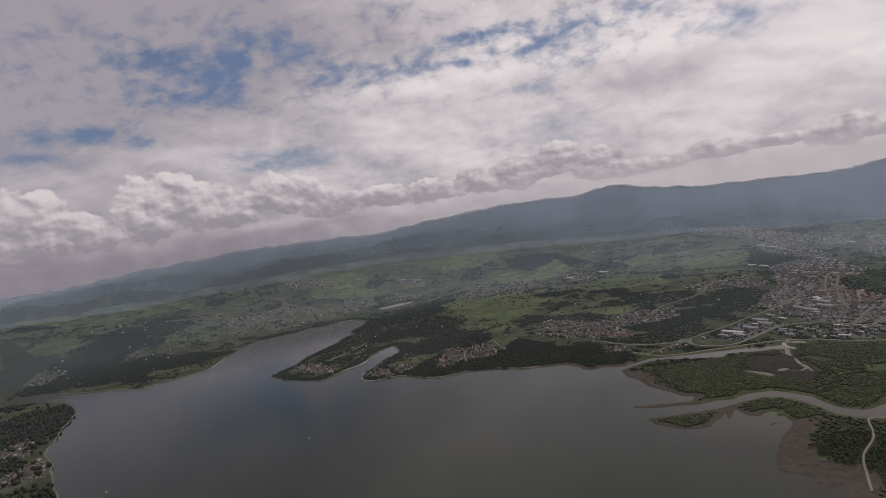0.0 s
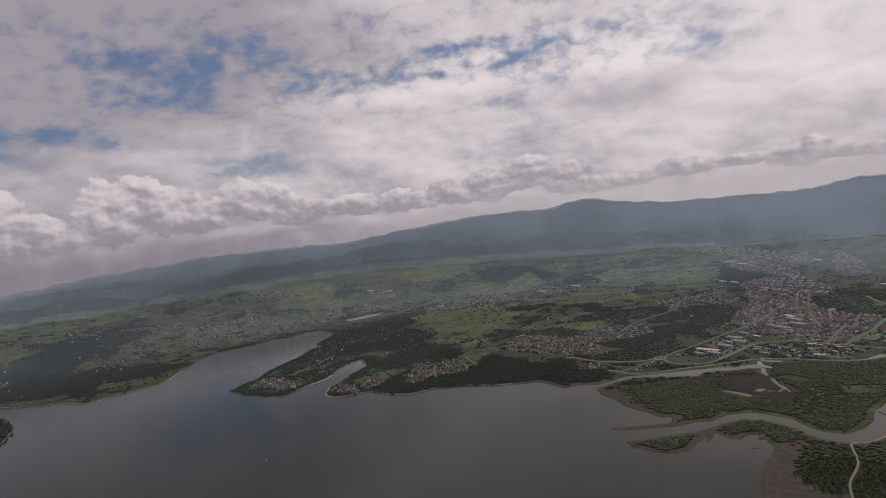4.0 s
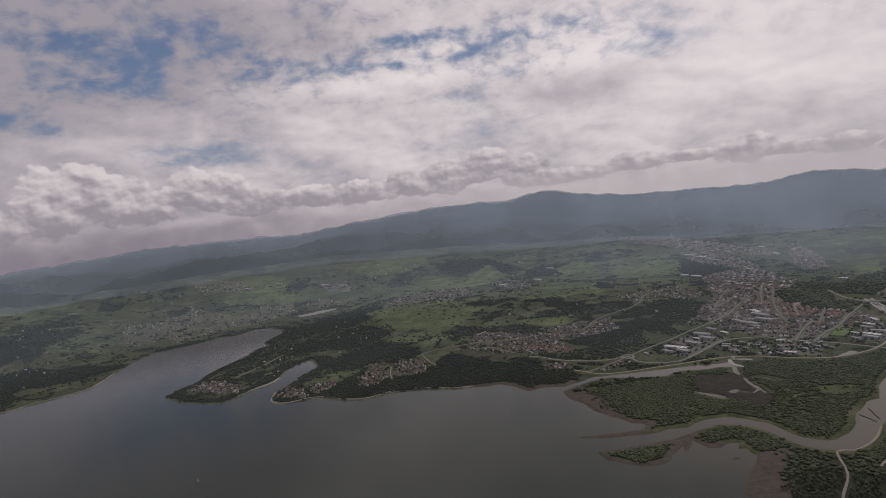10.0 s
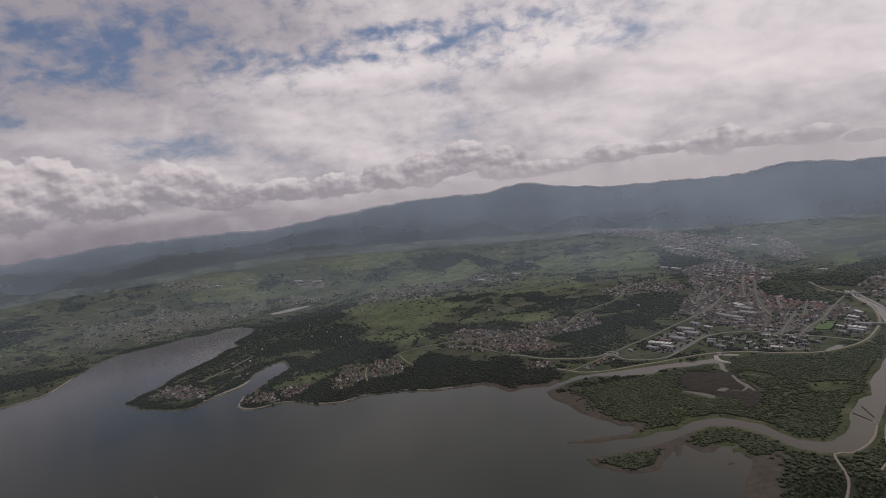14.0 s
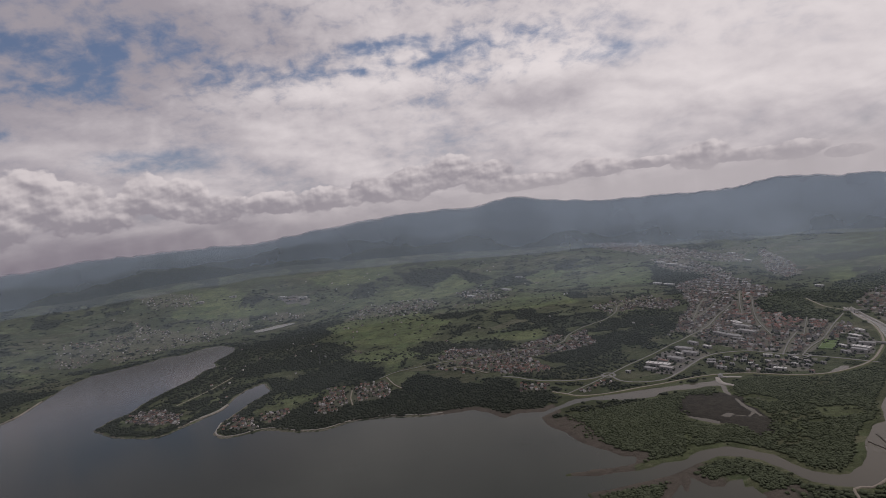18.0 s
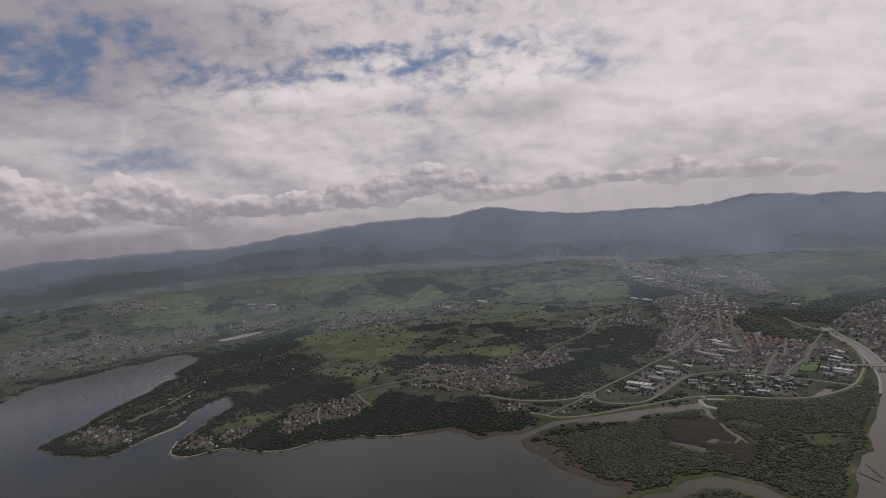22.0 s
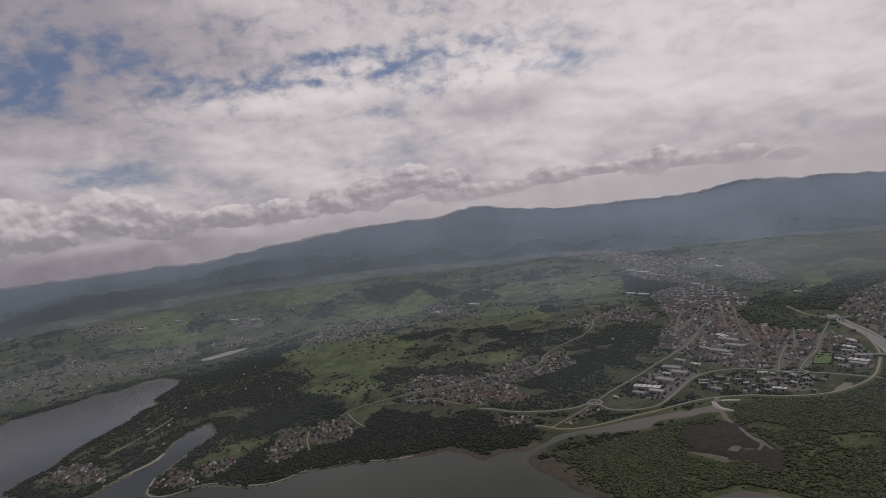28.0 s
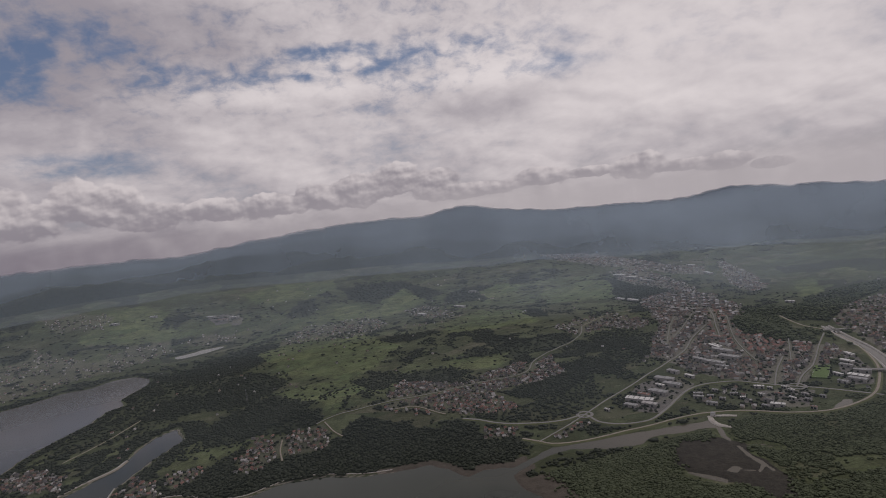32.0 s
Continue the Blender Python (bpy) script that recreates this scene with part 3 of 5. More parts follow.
GROUND, WATER = ground_material(), water_material()
ASPHALT = plain("asphalt", (0.13, 0.13, 0.125), (0.21, 0.205, 0.195), 0.08)
GRAVEL = plain("gravel", (0.16, 0.145, 0.12), (0.27, 0.24, 0.2), 0.15)
SAND = plain("wet_sand", (0.24, 0.225, 0.2), (0.38, 0.36, 0.33), 0.1)
CONCRETE = plain("concrete", (0.2, 0.195, 0.18), (0.36, 0.35, 0.33), 0.2)
LEAVES = plain("spring_leaves", (0.044, 0.055, 0.034), (0.08, 0.096, 0.055), 0.02, 0.95, island=0.5)
DARK_LEAVES = plain("wood_leaves", (0.022, 0.028, 0.021), (0.044, 0.052, 0.036), 0.02, 0.95, island=0.5)
BARK = plain("bark", (0.05, 0.04, 0.03), (0.1, 0.085, 0.065), 1.5)
PLASTER = picked("house_plaster", [(0.5, 0.475, 0.43), (0.66, 0.64, 0.61), (0.42, 0.385, 0.33), (0.3, 0.28, 0.26), (0.46, 0.41, 0.34)])
TILES = picked("roof_tiles", [(0.16, 0.108, 0.092), (0.11, 0.088, 0.08), (0.095, 0.093, 0.093), (0.07, 0.07, 0.075), (0.20, 0.128, 0.105), (0.16, 0.156, 0.152), (0.42, 0.41, 0.40)])
RED_TILES = picked("red_roof_tiles", [(0.26, 0.145, 0.12), (0.23, 0.13, 0.11), (0.29, 0.17, 0.14), (0.19, 0.125, 0.108), (0.36, 0.33, 0.31)])
PLASTER_ONE = picked("village_plaster", [(0.5, 0.475, 0.43), (0.66, 0.64, 0.61), (0.42, 0.385, 0.33), (0.3, 0.28, 0.26), (0.46, 0.41, 0.34)], by_object=True)
TILES_ONE = picked("village_tiles", [(0.24, 0.135, 0.108), (0.2, 0.12, 0.1), (0.13, 0.1, 0.092), (0.28, 0.165, 0.135), (0.14, 0.136, 0.133), (0.4, 0.39, 0.38)], by_object=True)
WHITE = plain("white_sheet", (0.36, 0.36, 0.35), (0.6, 0.6, 0.58), 0.1, 0.6)
GREY_SHEET = plain("grey_sheet", (0.15, 0.155, 0.16), (0.26, 0.26, 0.26), 0.1, 0.6)
GLASS = plain("dark_glazing", (0.03, 0.035, 0.04), (0.06, 0.065, 0.07), 0.3, 0.15, spec=0.5)
CANVAS = plain("sailcloth", (0.7, 0.7, 0.68), (0.8, 0.8, 0.78), 1.0)


# ---- land form ----
MID = (35.0, 280.0)
EYE_HIGH, FLAT_TO, FOOT_AT = 500.0, 2950.0, 4000.0
RIDGES = (4000.0, 4110.0, 4240.0, 4390.0, 4560.0)


def step(lo, hi, v):
    s = np.clip((v - lo) / (hi - lo), 0, 1)
    return s * s * (3 - 2 * s)


def lattice(i, j, seed):
    h = (i.astype(np.int64) * 374761393 + j.astype(np.int64) * 668265263 + seed * 974711) & 0xFFFFFFFF
    h = ((h ^ (h >> 13)) * 1274126177) & 0xFFFFFFFF
    return ((h ^ (h >> 16)) & 0xFFFF) / 65535.0


def value_noise(x, y, seed=0):
    i, j = np.floor(x), np.floor(y)
    u, v = x - i, y - j
    u, v = u * u * (3 - 2 * u), v * v * (3 - 2 * v)
    a = lattice(i, j, seed) * (1 - u) + lattice(i + 1, j, seed) * u
    b = lattice(i, j + 1, seed) * (1 - u) + lattice(i + 1, j + 1, seed) * u
    return a * (1 - v) + b * v


def fractal(x, y, size, octaves=4, seed=0):
    out, amp, total = 0, 1.0, 0.0
    for k in range(octaves):
        f = 2.03**k / size
        out, total = out + amp * value_noise(x * f + 17.3 * k, y * f - 9.1 * k, seed + k), total + amp
        amp *= 0.5
    return out / total


def beside(line, half):
    """The two banks of a stream along a line."""
    p = np.array(line, float)
    d = np.gradient(p, axis=0)
    n = np.stack([-d[:, 1], d[:, 0]], 1) / np.linalg.norm(d, axis=1)[:, None]
    h = np.linspace(*half, len(p))[:, None]
    return [tuple(q) for q in p + n * h], [tuple(q) for q in p - n * h]


bank_l, bank_r = beside(RIVER_E, (10, 22))
LAKE = (FAR_SHORE + PENINSULA + MID_SHORE + NORTH_ARM_A + NORTH_ARM_B + DELTA_WEST + RIVER_N + bank_r[::-1][1:] + bank_l[:-1]
        + RIVER_S[::-1] + DELTA_SOUTH + [(480, 500), (300, -300), (-400, -700), (-1300, -300), (-900, 700)] + HEADLAND[::-1] + [(-2700, 2150), (-2800, 2330)])
creeks = []
for line, half in ((MARSH_CREEK, (5.0, 3.0)), ([MARSH_CREEK[2], (MARSH_CREEK[2][0] + 35, MARSH_CREEK[2][1] - 10), (MARSH_CREEK[2][0] + 50, MARSH_CREEK[2][1] - 40)], (2.5, 1.5)),
                   ([MARSH_CREEK[4], (MARSH_CREEK[4][0] - 25, MARSH_CREEK[4][1] - 15), (MARSH_CREEK[4][0] - 45, MARSH_CREEK[4][1] + 5)], (2.5, 1.5))):
    one, two = beside(line, half)
    creeks.append(one + two[::-1])
POOLS = [LAKE, LONG_POND, TOWN_POND, MARSH_POND, MARSH_POOL] + creeks


def signed(poly, x, y):
    """Metres to the outline, minus inside it."""
    p = np.array(poly, float)
    best, inside = np.full(x.shape, 1e12), np.zeros(x.shape, bool)
    for (ax, ay), (bx, by) in zip(p, np.roll(p, -1, 0)):
        ex, ey = bx - ax, by - ay
        k = np.clip(((x - ax) * ex + (y - ay) * ey) / max(ex * ex + ey * ey, 1e-6), 0, 1)
        best = np.minimum(best, (x - ax - k * ex) ** 2 + (y - ay - k * ey) ** 2)
        if ay != by:
            inside ^= ((ay > y) != (by > y)) & (x < ax + (y - ay) * ex / (by - ay))
    d = np.sqrt(best)
    return np.where(inside, -d, d)


def to_line(line, x, y):
    p, best = np.array(line, float), np.full(x.shape, 1e12)
    for (ax, ay), (bx, by) in zip(p[:-1], p[1:]):
        ex, ey = bx - ax, by - ay
        k = np.clip(((x - ax) * ex + (y - ay) * ey) / max(ex * ex + ey * ey, 1e-6), 0, 1)
        best = np.minimum(best, (x - ax - k * ex) ** 2 + (y - ay - k * ey) ** 2)
    return np.sqrt(best)


def shore(x, y):
    """Metres from the water's edge, with its small coves."""
    d = np.full(x.shape, 1e9)
    for poly in POOLS:
        d = np.minimum(d, signed(poly, x, y))
    return d + (fractal(x, y, 38, 3, 5) - 0.5) * 14 * step(0, 30, 30 - np.abs(d) * 0.5) * np.where((x > 600) & (y < 1400), 0.5, 1.0)


# hills: x, y, half widths, height
HILLS = [(150, 1960, 340, 210, 48), (1390, 1960, 130, 190, 42), (1680, 1900, 110, 120, 45), (-1900, 2950, 800, 330, 85), (-2400, 2700, 500, 260, 40),
         (-1500, 1900, 300, 220, 45), (480, 1720, 160, 90, 22)]
# crests: heading in degrees and the height they reach seen from the eye, in degrees
CREST_FAR = [(-75, -1.6), (-38, -2.0), (-30, -1.5), (-22, -1.1), (-17, -1.15), (-12, -1.3), (-8, -1.5), (-3.5, -1.2), (0.6, -0.8), (6, -0.55), (10.5, -0.6), (14.2, -0.7), (16.5, -0.25),
             (18.7, -0.3), (20.5, -0.8), (22.5, -1.12), (26, -1.5), (31, -1.8), (36, -1.88), (38.7, -1.75), (41.3, -1.28), (43.5, -1.5), (45.4, -1.85), (48.3, -1.95), (50.5, -2.15), (54.5, -2.4), (75, -1.8)]
CREST_MID = [(-75, -2.6), (-22, -2.3), (-14, -2.4), (-5, -2.2), (0.5, -2.1), (6, -2.4), (11.5, -2.7), (17, -3.1), (23, -3.7), (28, -3.8), (39, -4.0), (48, -4.2), (75, -4.0)]
CREST_LOW = [(-75, -3.6), (-22, -4.1), (-14, -3.9), (-5, -3.9), (5.6, -4.4), (17, -5.1), (23, -5.3), (28, -5.8), (39, -6.0), (50, -6.1), (54, -5.6), (75, -4.8)]


def skyline(az):
    """The height of the last crest in degrees, at a heading from the middle of the walk."""
    return np.interp(az, *np.array(CREST_FAR).T) + (value_noise(az * 0.9, az * 0, 3) - 0.5) * 0.18 + (value_noise(az * 2.7, az * 0, 4) - 0.5) * 0.1


def ground(x, y, d=None):
    """The height of the land."""
    x, y = np.asarray(x, float), np.asarray(y, float)
    d = shore(x, y) if d is None else d
    r = np.hypot(x - MID[0], y - MID[1])
    az = np.degrees(np.arctan2(x - MID[0], y - MID[1]))
    h = 28 * step(1500, 2600, r)
    for hx, hy, sx, sy, up in HILLS:
        h = h + up * np.exp(-(((x - hx) / sx) ** 2) - ((y - hy) / sy) ** 2)
    h = h + (fractal(x, y, 420, 4, 11) - 0.5) * 40 * step(1600, 2700, r) + (fractal(x, y, 120, 3, 23) - 0.5) * 14 * step(1300, 2000, r)
    # past the flat valley the land climbs to the foot of the mountains, then in two steps to the skyline
    low_el, mid_el, far_el = (np.interp(az, *np.array(c).T) for c in (CREST_LOW, CREST_MID, CREST_FAR))
    far_el = skyline(az)
    mid_el = mid_el + (value_noise(az * 0.45, az * 0 + 5, 8) - 0.5) * 0.55
    flat_el = np.degrees(np.arctan2(h - EYE_HIGH, np.maximum(r, 1)))
    climb = np.clip((r - FLAT_TO) / (FOOT_AT - FLAT_TO), 0, 1) ** 1.7
    el = flat_el * (1 - climb) + (low_el + (flat_el - np.degrees(np.arctan2(28 - EYE_HIGH, np.maximum(r, 1)))) * 0.6) * climb
    z = EYE_HIGH + np.maximum(r, 1) * np.tan(np.radians(el))
    gully = np.abs(fractal(x, y, 150, 4, 31) - 0.5) * 2
    # five crests one behind another, with a dip before each
    wob = [(value_noise(az * 0.22, az * 0 + 9 * k, 40 + k) - 0.5) * 1.5 + (value_noise(az * 1.3, az * 0 + 7 * k, 50 + k) - 0.5) * 0.3 for k in range(3)]
    crests = [low_el, low_el * 0.55 + mid_el * 0.45 + wob[0], mid_el + wob[1] * 0.7, mid_el * 0.45 + far_el * 0.55 + wob[2] * 0.6, far_el]
    for k in range(1, 4):
        crests[k] = np.minimum(np.maximum(crests[k], crests[0] + 0.15 * k), far_el - 0.12 * (4 - k))
    wall = z
    for r0, r1, c0, c1 in zip(RIDGES, RIDGES[1:], crests, crests[1:]):
        u = np.clip((r - r0) / (r1 - r0), 0, 1)
        e = c0 + (c1 - c0) * step(0.1, 1, u) - 0.5 * np.sin(np.pi * np.minimum(u * 1.5, 1))
        wall = np.where(r > r0, EYE_HIGH + r * np.tan(np.radians(e)) - 34 * np.sin(np.pi * u) * gully, wall)
    wall = np.where(r > RIDGES[-1], EYE_HIGH + RIDGES[-1] * np.tan(np.radians(far_el)) - (r - RIDGES[-1]) * 0.4, wall)
    z = np.where(r > FOOT_AT, wall, z)
    near = step(6, 330 + 500 * step(100, -300, x) * step(3300, 2600, r), d)
    low = 1.6 * step(-2, 9, d) + 1.2 * step(10, 60, d)
    z = np.where(d > 0, low + z * near, -4 * step(0, 25, -d) + 1.6 * step(-2, 9, d) - 0.3)
    return z


def ovals(spots, x, y, ragged=0.5):
    """1 inside the ovals, with ragged edges."""
    out = np.zeros(x.shape)
    wob = (fractal(x, y, 90, 4, 41) - 0.5) * 2 * ragged
    for cx, cy, rx, ry in spots:
        q = np.sqrt(((x - cx) / max(rx, 8)) ** 2 + ((y - cy) / max(ry, 8)) ** 2)
        out = np.maximum(out, step(1.2, 0.8, q + wob))
    return out


def inside(poly, x, y, soft=12):
    return step(soft, -soft, signed(poly, x, y) + (fractal(x, y, 40, 3, 51) - 0.5) * 30)


def within(polys, x, y, soft=10, ragged=18):
    """1 inside any of the outlines, with ragged edges."""
    out = np.zeros(x.shape)
    for p in polys:
        (x0, y0), (x1, y1) = np.min(p, 0) - 40, np.max(p, 0) + 40
        m = (x > x0) & (x < x1) & (y > y0) & (y < y1)
        if m.any():
            u, v = x[m], y[m]
            out[m] = np.maximum(out[m], step(soft, -soft, signed(p, u, v) + (fractal(u, v, 40, 3, 51) - 0.5) * 2 * ragged))
    return out


def covers(x, y, d):
    """What grows or lies where."""
    r = np.hypot(x - MID[0], y - MID[1])
    delta = (x > 380) & (y < 1480) & (x < 1300) & (d > -5) & (to_line(DIKE_ROAD, x, y) > 12)
    delta &= (y < np.interp(x, [p[0] for p in DIKE_ROAD[:14]], [p[1] for p in DIKE_ROAD[:14]]))
    wood = np.maximum(ovals(WOODS, x, y, 0.35), np.maximum(within(FORESTS, x, y), within([WOOD_C, WOOD_K, WOOD_L], x, y) * 0.45))
    wild = fractal(x, y, 150, 4, 61)
    wood = np.maximum(wood, step(0.585, 0.63, wild) * step(40, 90, d) * (r < 3900) * 0.95)
    wood = np.maximum(wood, step(3880, 4030, r + (wild - 0.5) * 420))
    shore_belt = step(62, 44, d + (fractal(x, y, 60, 3, 71) - 0.5) * 60) * step(9, 16, d) * (x < 420) * (x > -1000)
    wood = np.maximum(wood, shore_belt)
    # thick woods on the slope above the middle shore
    wood = np.maximum(wood, step(150, 110, d + (wild - 0.5) * 90) * step(9, 18, d) * (x > -180) * (x < 470) * (y < 1850))
    meadow = np.maximum(ovals(MEADOWS, x, y, 0.5) * 0.5, within(FIELDS, x, y))
    works = within(WORKS, x, y, 6, 6)
    town = np.maximum(within(TOWNS, x, y), np.maximum(ovals(VILLAGES, x, y, 0.7), within(SETTLED, x, y)) * 0.42)
    town = np.maximum(np.maximum(town, works), within([GARDENS], x, y) * 0.3)
    wood = wood * (1 - np.minimum(1, town * 2.2)) * (1 - meadow * 0.9)
    marsh = inside(MARSH, x, y)
    glade = inside(MEADOW_DELTA, x, y)
    thick = (0.25 + 0.75 * step(0.30, 0.44, fractal(x, y, 70, 4, 81))) * step(10, 20, d)
    wood = np.where(delta, thick * (1 - marsh) * (1 - glade), wood)
    meadow = np.where(delta, np.maximum(glade * 0.5, 0.2 * (1 - thick)), meadow)
    tip = step(120, 60, np.hypot((x - 420) / 1.0, (y - 1400) / 1.6) + (wild - 0.5) * 60)
    flats = step(26, 10, d + (wild - 0.5) * 30) * delta * step(640, 540, x) + tip * delta * step(75, 40, d)
    bayside = step(75, 40, d + (wild - 0.5) * 50) * (x > 480) * (x < 680) * (y < 1060) * (signed(DELTA_SOUTH, x, y) < 60)
    outer = step(24, 12, d) * (x > 200) * (x < 480) * (y > 1400)
    mud = np.clip(np.maximum(np.maximum(flats, bayside), outer), 0, 1)
    mud = np.where(to_line(RIVER_N, x, y) < 20, mud * 0.3, mud)
    bank = step(4.5, 2.0, np.abs(d - 2.5)) * (x < 250) * (x > -1400) * (y < 2600)
    return {"meadow": meadow, "wood": wood * (1 - mud), "mud": mud, "town": town, "paved": works, "bank": bank * 0.7, "marsh": marsh * delta}


def sheet_mesh(name, xs, ys, zs, fields, mat):
    """One sheet from a grid of places."""
    n, k = xs.shape
    me = bpy.data.meshes.new(name)
    me.vertices.add(n * k)
    me.vertices.foreach_set("co", np.stack([xs, ys, zs], -1).astype(np.float32).ravel())
    i = np.arange(n * k).reshape(n, k)
    quads = np.stack([i[:-1, :-1], i[:-1, 1:], i[1:, 1:], i[1:, :-1]], -1).reshape(-1, 4)
    me.loops.add(quads.size)
    me.loops.foreach_set("vertex_index", quads.ravel().astype(np.int32))
    me.polygons.add(len(quads))
    me.polygons.foreach_set("loop_start", np.arange(0, quads.size, 4, dtype=np.int32))
    for key, v in fields.items():
        me.attributes.new(key, "FLOAT", "POINT").data.foreach_set("value", v.astype(np.float32).ravel())
    me.update(calc_edges=True)
    me.shade_smooth()
    me.materials.append(mat)
    return new(name, me)


fine_az = np.linspace(-62, 62, 980)
turns = np.radians(np.concatenate([np.linspace(-180, -66, 24), fine_az, np.linspace(66, 180, 24)]))
rings = 1 / np.concatenate([1 / np.linspace(10, 560, 12), np.linspace(1 / 600, 1 / 3850, 560), 1 / np.linspace(3862, 4660, 66), [1 / 4760, 1 / 4900]])
gr, ga = np.meshgrid(rings, turns, indexing="ij")
gx, gy = 20 + gr * np.sin(ga), 60 + gr * np.cos(ga)
gd = shore(gx, gy)
land = sheet_mesh("ground", gx, gy, ground(gx, gy, gd), covers(gx, gy, gd), GROUND)
tagged(land, "green rolling valley with fields, woods and hazy hills", "ground", kind="structure")

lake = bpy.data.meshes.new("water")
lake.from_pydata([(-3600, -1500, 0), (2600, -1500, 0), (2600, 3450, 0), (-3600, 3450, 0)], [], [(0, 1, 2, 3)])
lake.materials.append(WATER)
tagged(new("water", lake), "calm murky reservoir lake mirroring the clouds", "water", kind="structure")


# ---- valley haze, imitated by tinted see-through sheets ----
def haze_material(dense, west):
    m = bpy.data.materials.new("valley_haze")
    m.use_nodes = True
    t = m.node_tree
    t.nodes.clear()
    geo = t.nodes.new("ShaderNodeNewGeometry").outputs["Position"]
    cut2 = t.nodes.new("ShaderNodeSeparateXYZ")
    t.links.new(geo, cut2.inputs[0])
    up = Expr(t, cut2.outputs[2])
    east = Expr(t, cut2.outputs[0])
    node = t.nodes.new("ShaderNodeAttribute")
    node.attribute_name = "lift"
    # sheets are denser to the east, which pales the hills there
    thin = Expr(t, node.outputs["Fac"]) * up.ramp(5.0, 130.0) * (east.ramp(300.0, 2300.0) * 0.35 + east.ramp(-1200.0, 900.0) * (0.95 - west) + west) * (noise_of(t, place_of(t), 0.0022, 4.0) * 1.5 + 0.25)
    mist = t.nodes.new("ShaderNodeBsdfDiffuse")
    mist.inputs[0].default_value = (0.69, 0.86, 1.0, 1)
    # the shading normal points straight up to brighten the imitated haze
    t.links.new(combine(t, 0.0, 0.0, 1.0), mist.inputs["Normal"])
    clear = t.nodes.new("ShaderNodeBsdfTransparent")
    mix = t.nodes.new("ShaderNodeMixShader")
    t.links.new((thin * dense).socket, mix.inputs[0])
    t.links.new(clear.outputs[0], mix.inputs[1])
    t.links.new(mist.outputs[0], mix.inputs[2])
    t.links.new(mix.outputs[0], t.nodes.new("ShaderNodeOutputMaterial").inputs[0])
    return m


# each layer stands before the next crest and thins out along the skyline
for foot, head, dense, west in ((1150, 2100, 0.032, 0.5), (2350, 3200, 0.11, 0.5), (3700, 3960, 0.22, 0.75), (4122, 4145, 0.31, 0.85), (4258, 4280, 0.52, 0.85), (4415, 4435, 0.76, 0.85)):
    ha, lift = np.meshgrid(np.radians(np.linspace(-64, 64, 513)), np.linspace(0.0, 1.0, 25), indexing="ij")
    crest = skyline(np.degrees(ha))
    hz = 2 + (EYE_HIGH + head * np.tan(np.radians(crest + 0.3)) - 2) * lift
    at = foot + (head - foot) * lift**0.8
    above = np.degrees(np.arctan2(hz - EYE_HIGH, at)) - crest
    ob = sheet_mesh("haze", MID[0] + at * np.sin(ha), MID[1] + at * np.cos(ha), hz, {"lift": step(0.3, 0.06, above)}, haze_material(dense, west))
    tagged(ob, "thin see-through sheet imitating bluish haze over the valley", "haze", kind="structure")

# ---- roads ----
def spline(points, gap):
    """A smooth line through the points, with a place every so many metres."""
    p = np.array(points, float)
    p = np.vstack([2 * p[0] - p[1], p, 2 * p[-1] - p[-2]])
    out = []
    for a, b, c, d in zip(p[:-3], p[1:-2], p[2:-1], p[3:]):
        n = max(2, int(np.hypot(*(c - b)) / gap))
        for s in np.arange(n) / n:
            out.append(0.5 * (2 * b + (c - a) * s + (2 * a - 5 * b + 4 * c - d) * s**2 + (3 * b - a - 3 * c + d) * s**3))
    return np.array(out + [p[-2]])


def road(name, points, width, mat, label, over=1.0, lowest=2.0, bed=None, dam=4.0, category="road"):
    """A strip that lies on the land, with sloping shoulders."""
    p = spline(points, 9)
    t = np.gradient(p, axis=0)
    n = np.stack([-t[:, 1], t[:, 0]], 1) / np.maximum(np.linalg.norm(t, axis=1), 1e-6)[:, None]
    h = np.max([ground(*(p + n * k).T) for k in (-width * 0.5, 0, width * 0.5)], 0)
    for _ in range(3):
        h = np.maximum(h, np.convolve(np.pad(h, 2, mode="edge"), np.ones(5) / 5, "valid"))
    h = np.maximum(h + over, lowest)
    sides = np.array([-0.5 * width - dam, -0.5 * width, 0, 0.5 * width, 0.5 * width + dam])
    xs = p[:, 0][:, None] + n[:, 0][:, None] * sides
    ys = p[:, 1][:, None] + n[:, 1][:, None] * sides
    zs = h[:, None] + np.array([-over - 2.5, 0, 0.12, 0, -over - 2.5])
    ob = sheet_mesh(name, xs, ys, zs, {}, mat)
    if bed:
        ob.data.materials.append(bed)
        idx = np.zeros(len(ob.data.polygons), np.int32).reshape(-1, 4)
        idx[:, [0, 3]] = 1
        ob.data.polygons.foreach_set("material_index", idx.ravel())
    return tagged(ob, label, category, kind="structure")


VERGE = plain("grass_verge", (0.055, 0.065, 0.03), (0.11, 0.12, 0.06), 0.08)
road("road", MAIN_ROAD, 6, ASPHALT, "grey asphalt main road round the town edge", 1.2, bed=VERGE)
road("road", DIKE_ROAD, 5, GRAVEL, "pale gravel road on the flood dike", 2.2, bed=VERGE, dam=7)
TOWN_STREETS = [TOWN_LANES[:3], TOWN_LANES[3:6], TOWN_LANES[6:9], TOWN_LANES[9:]]
for line in TOWN_STREETS:
    road("road", line, 3, ASPHALT, "pale street through the town", 1.3, bed=VERGE, dam=1.5)
for line, wide in ((CITY_ROAD, 4.5), (CITY_ROAD_B, 4), (CITY_ROAD_C, 4), (CITY_ROAD_D, 3.5), (VILLAGE_ROAD, 3.8), (LANE_C, 4)):
    road("road", line, wide, ASPHALT, "grey asphalt street between houses", 1.3, bed=VERGE, dam=2)
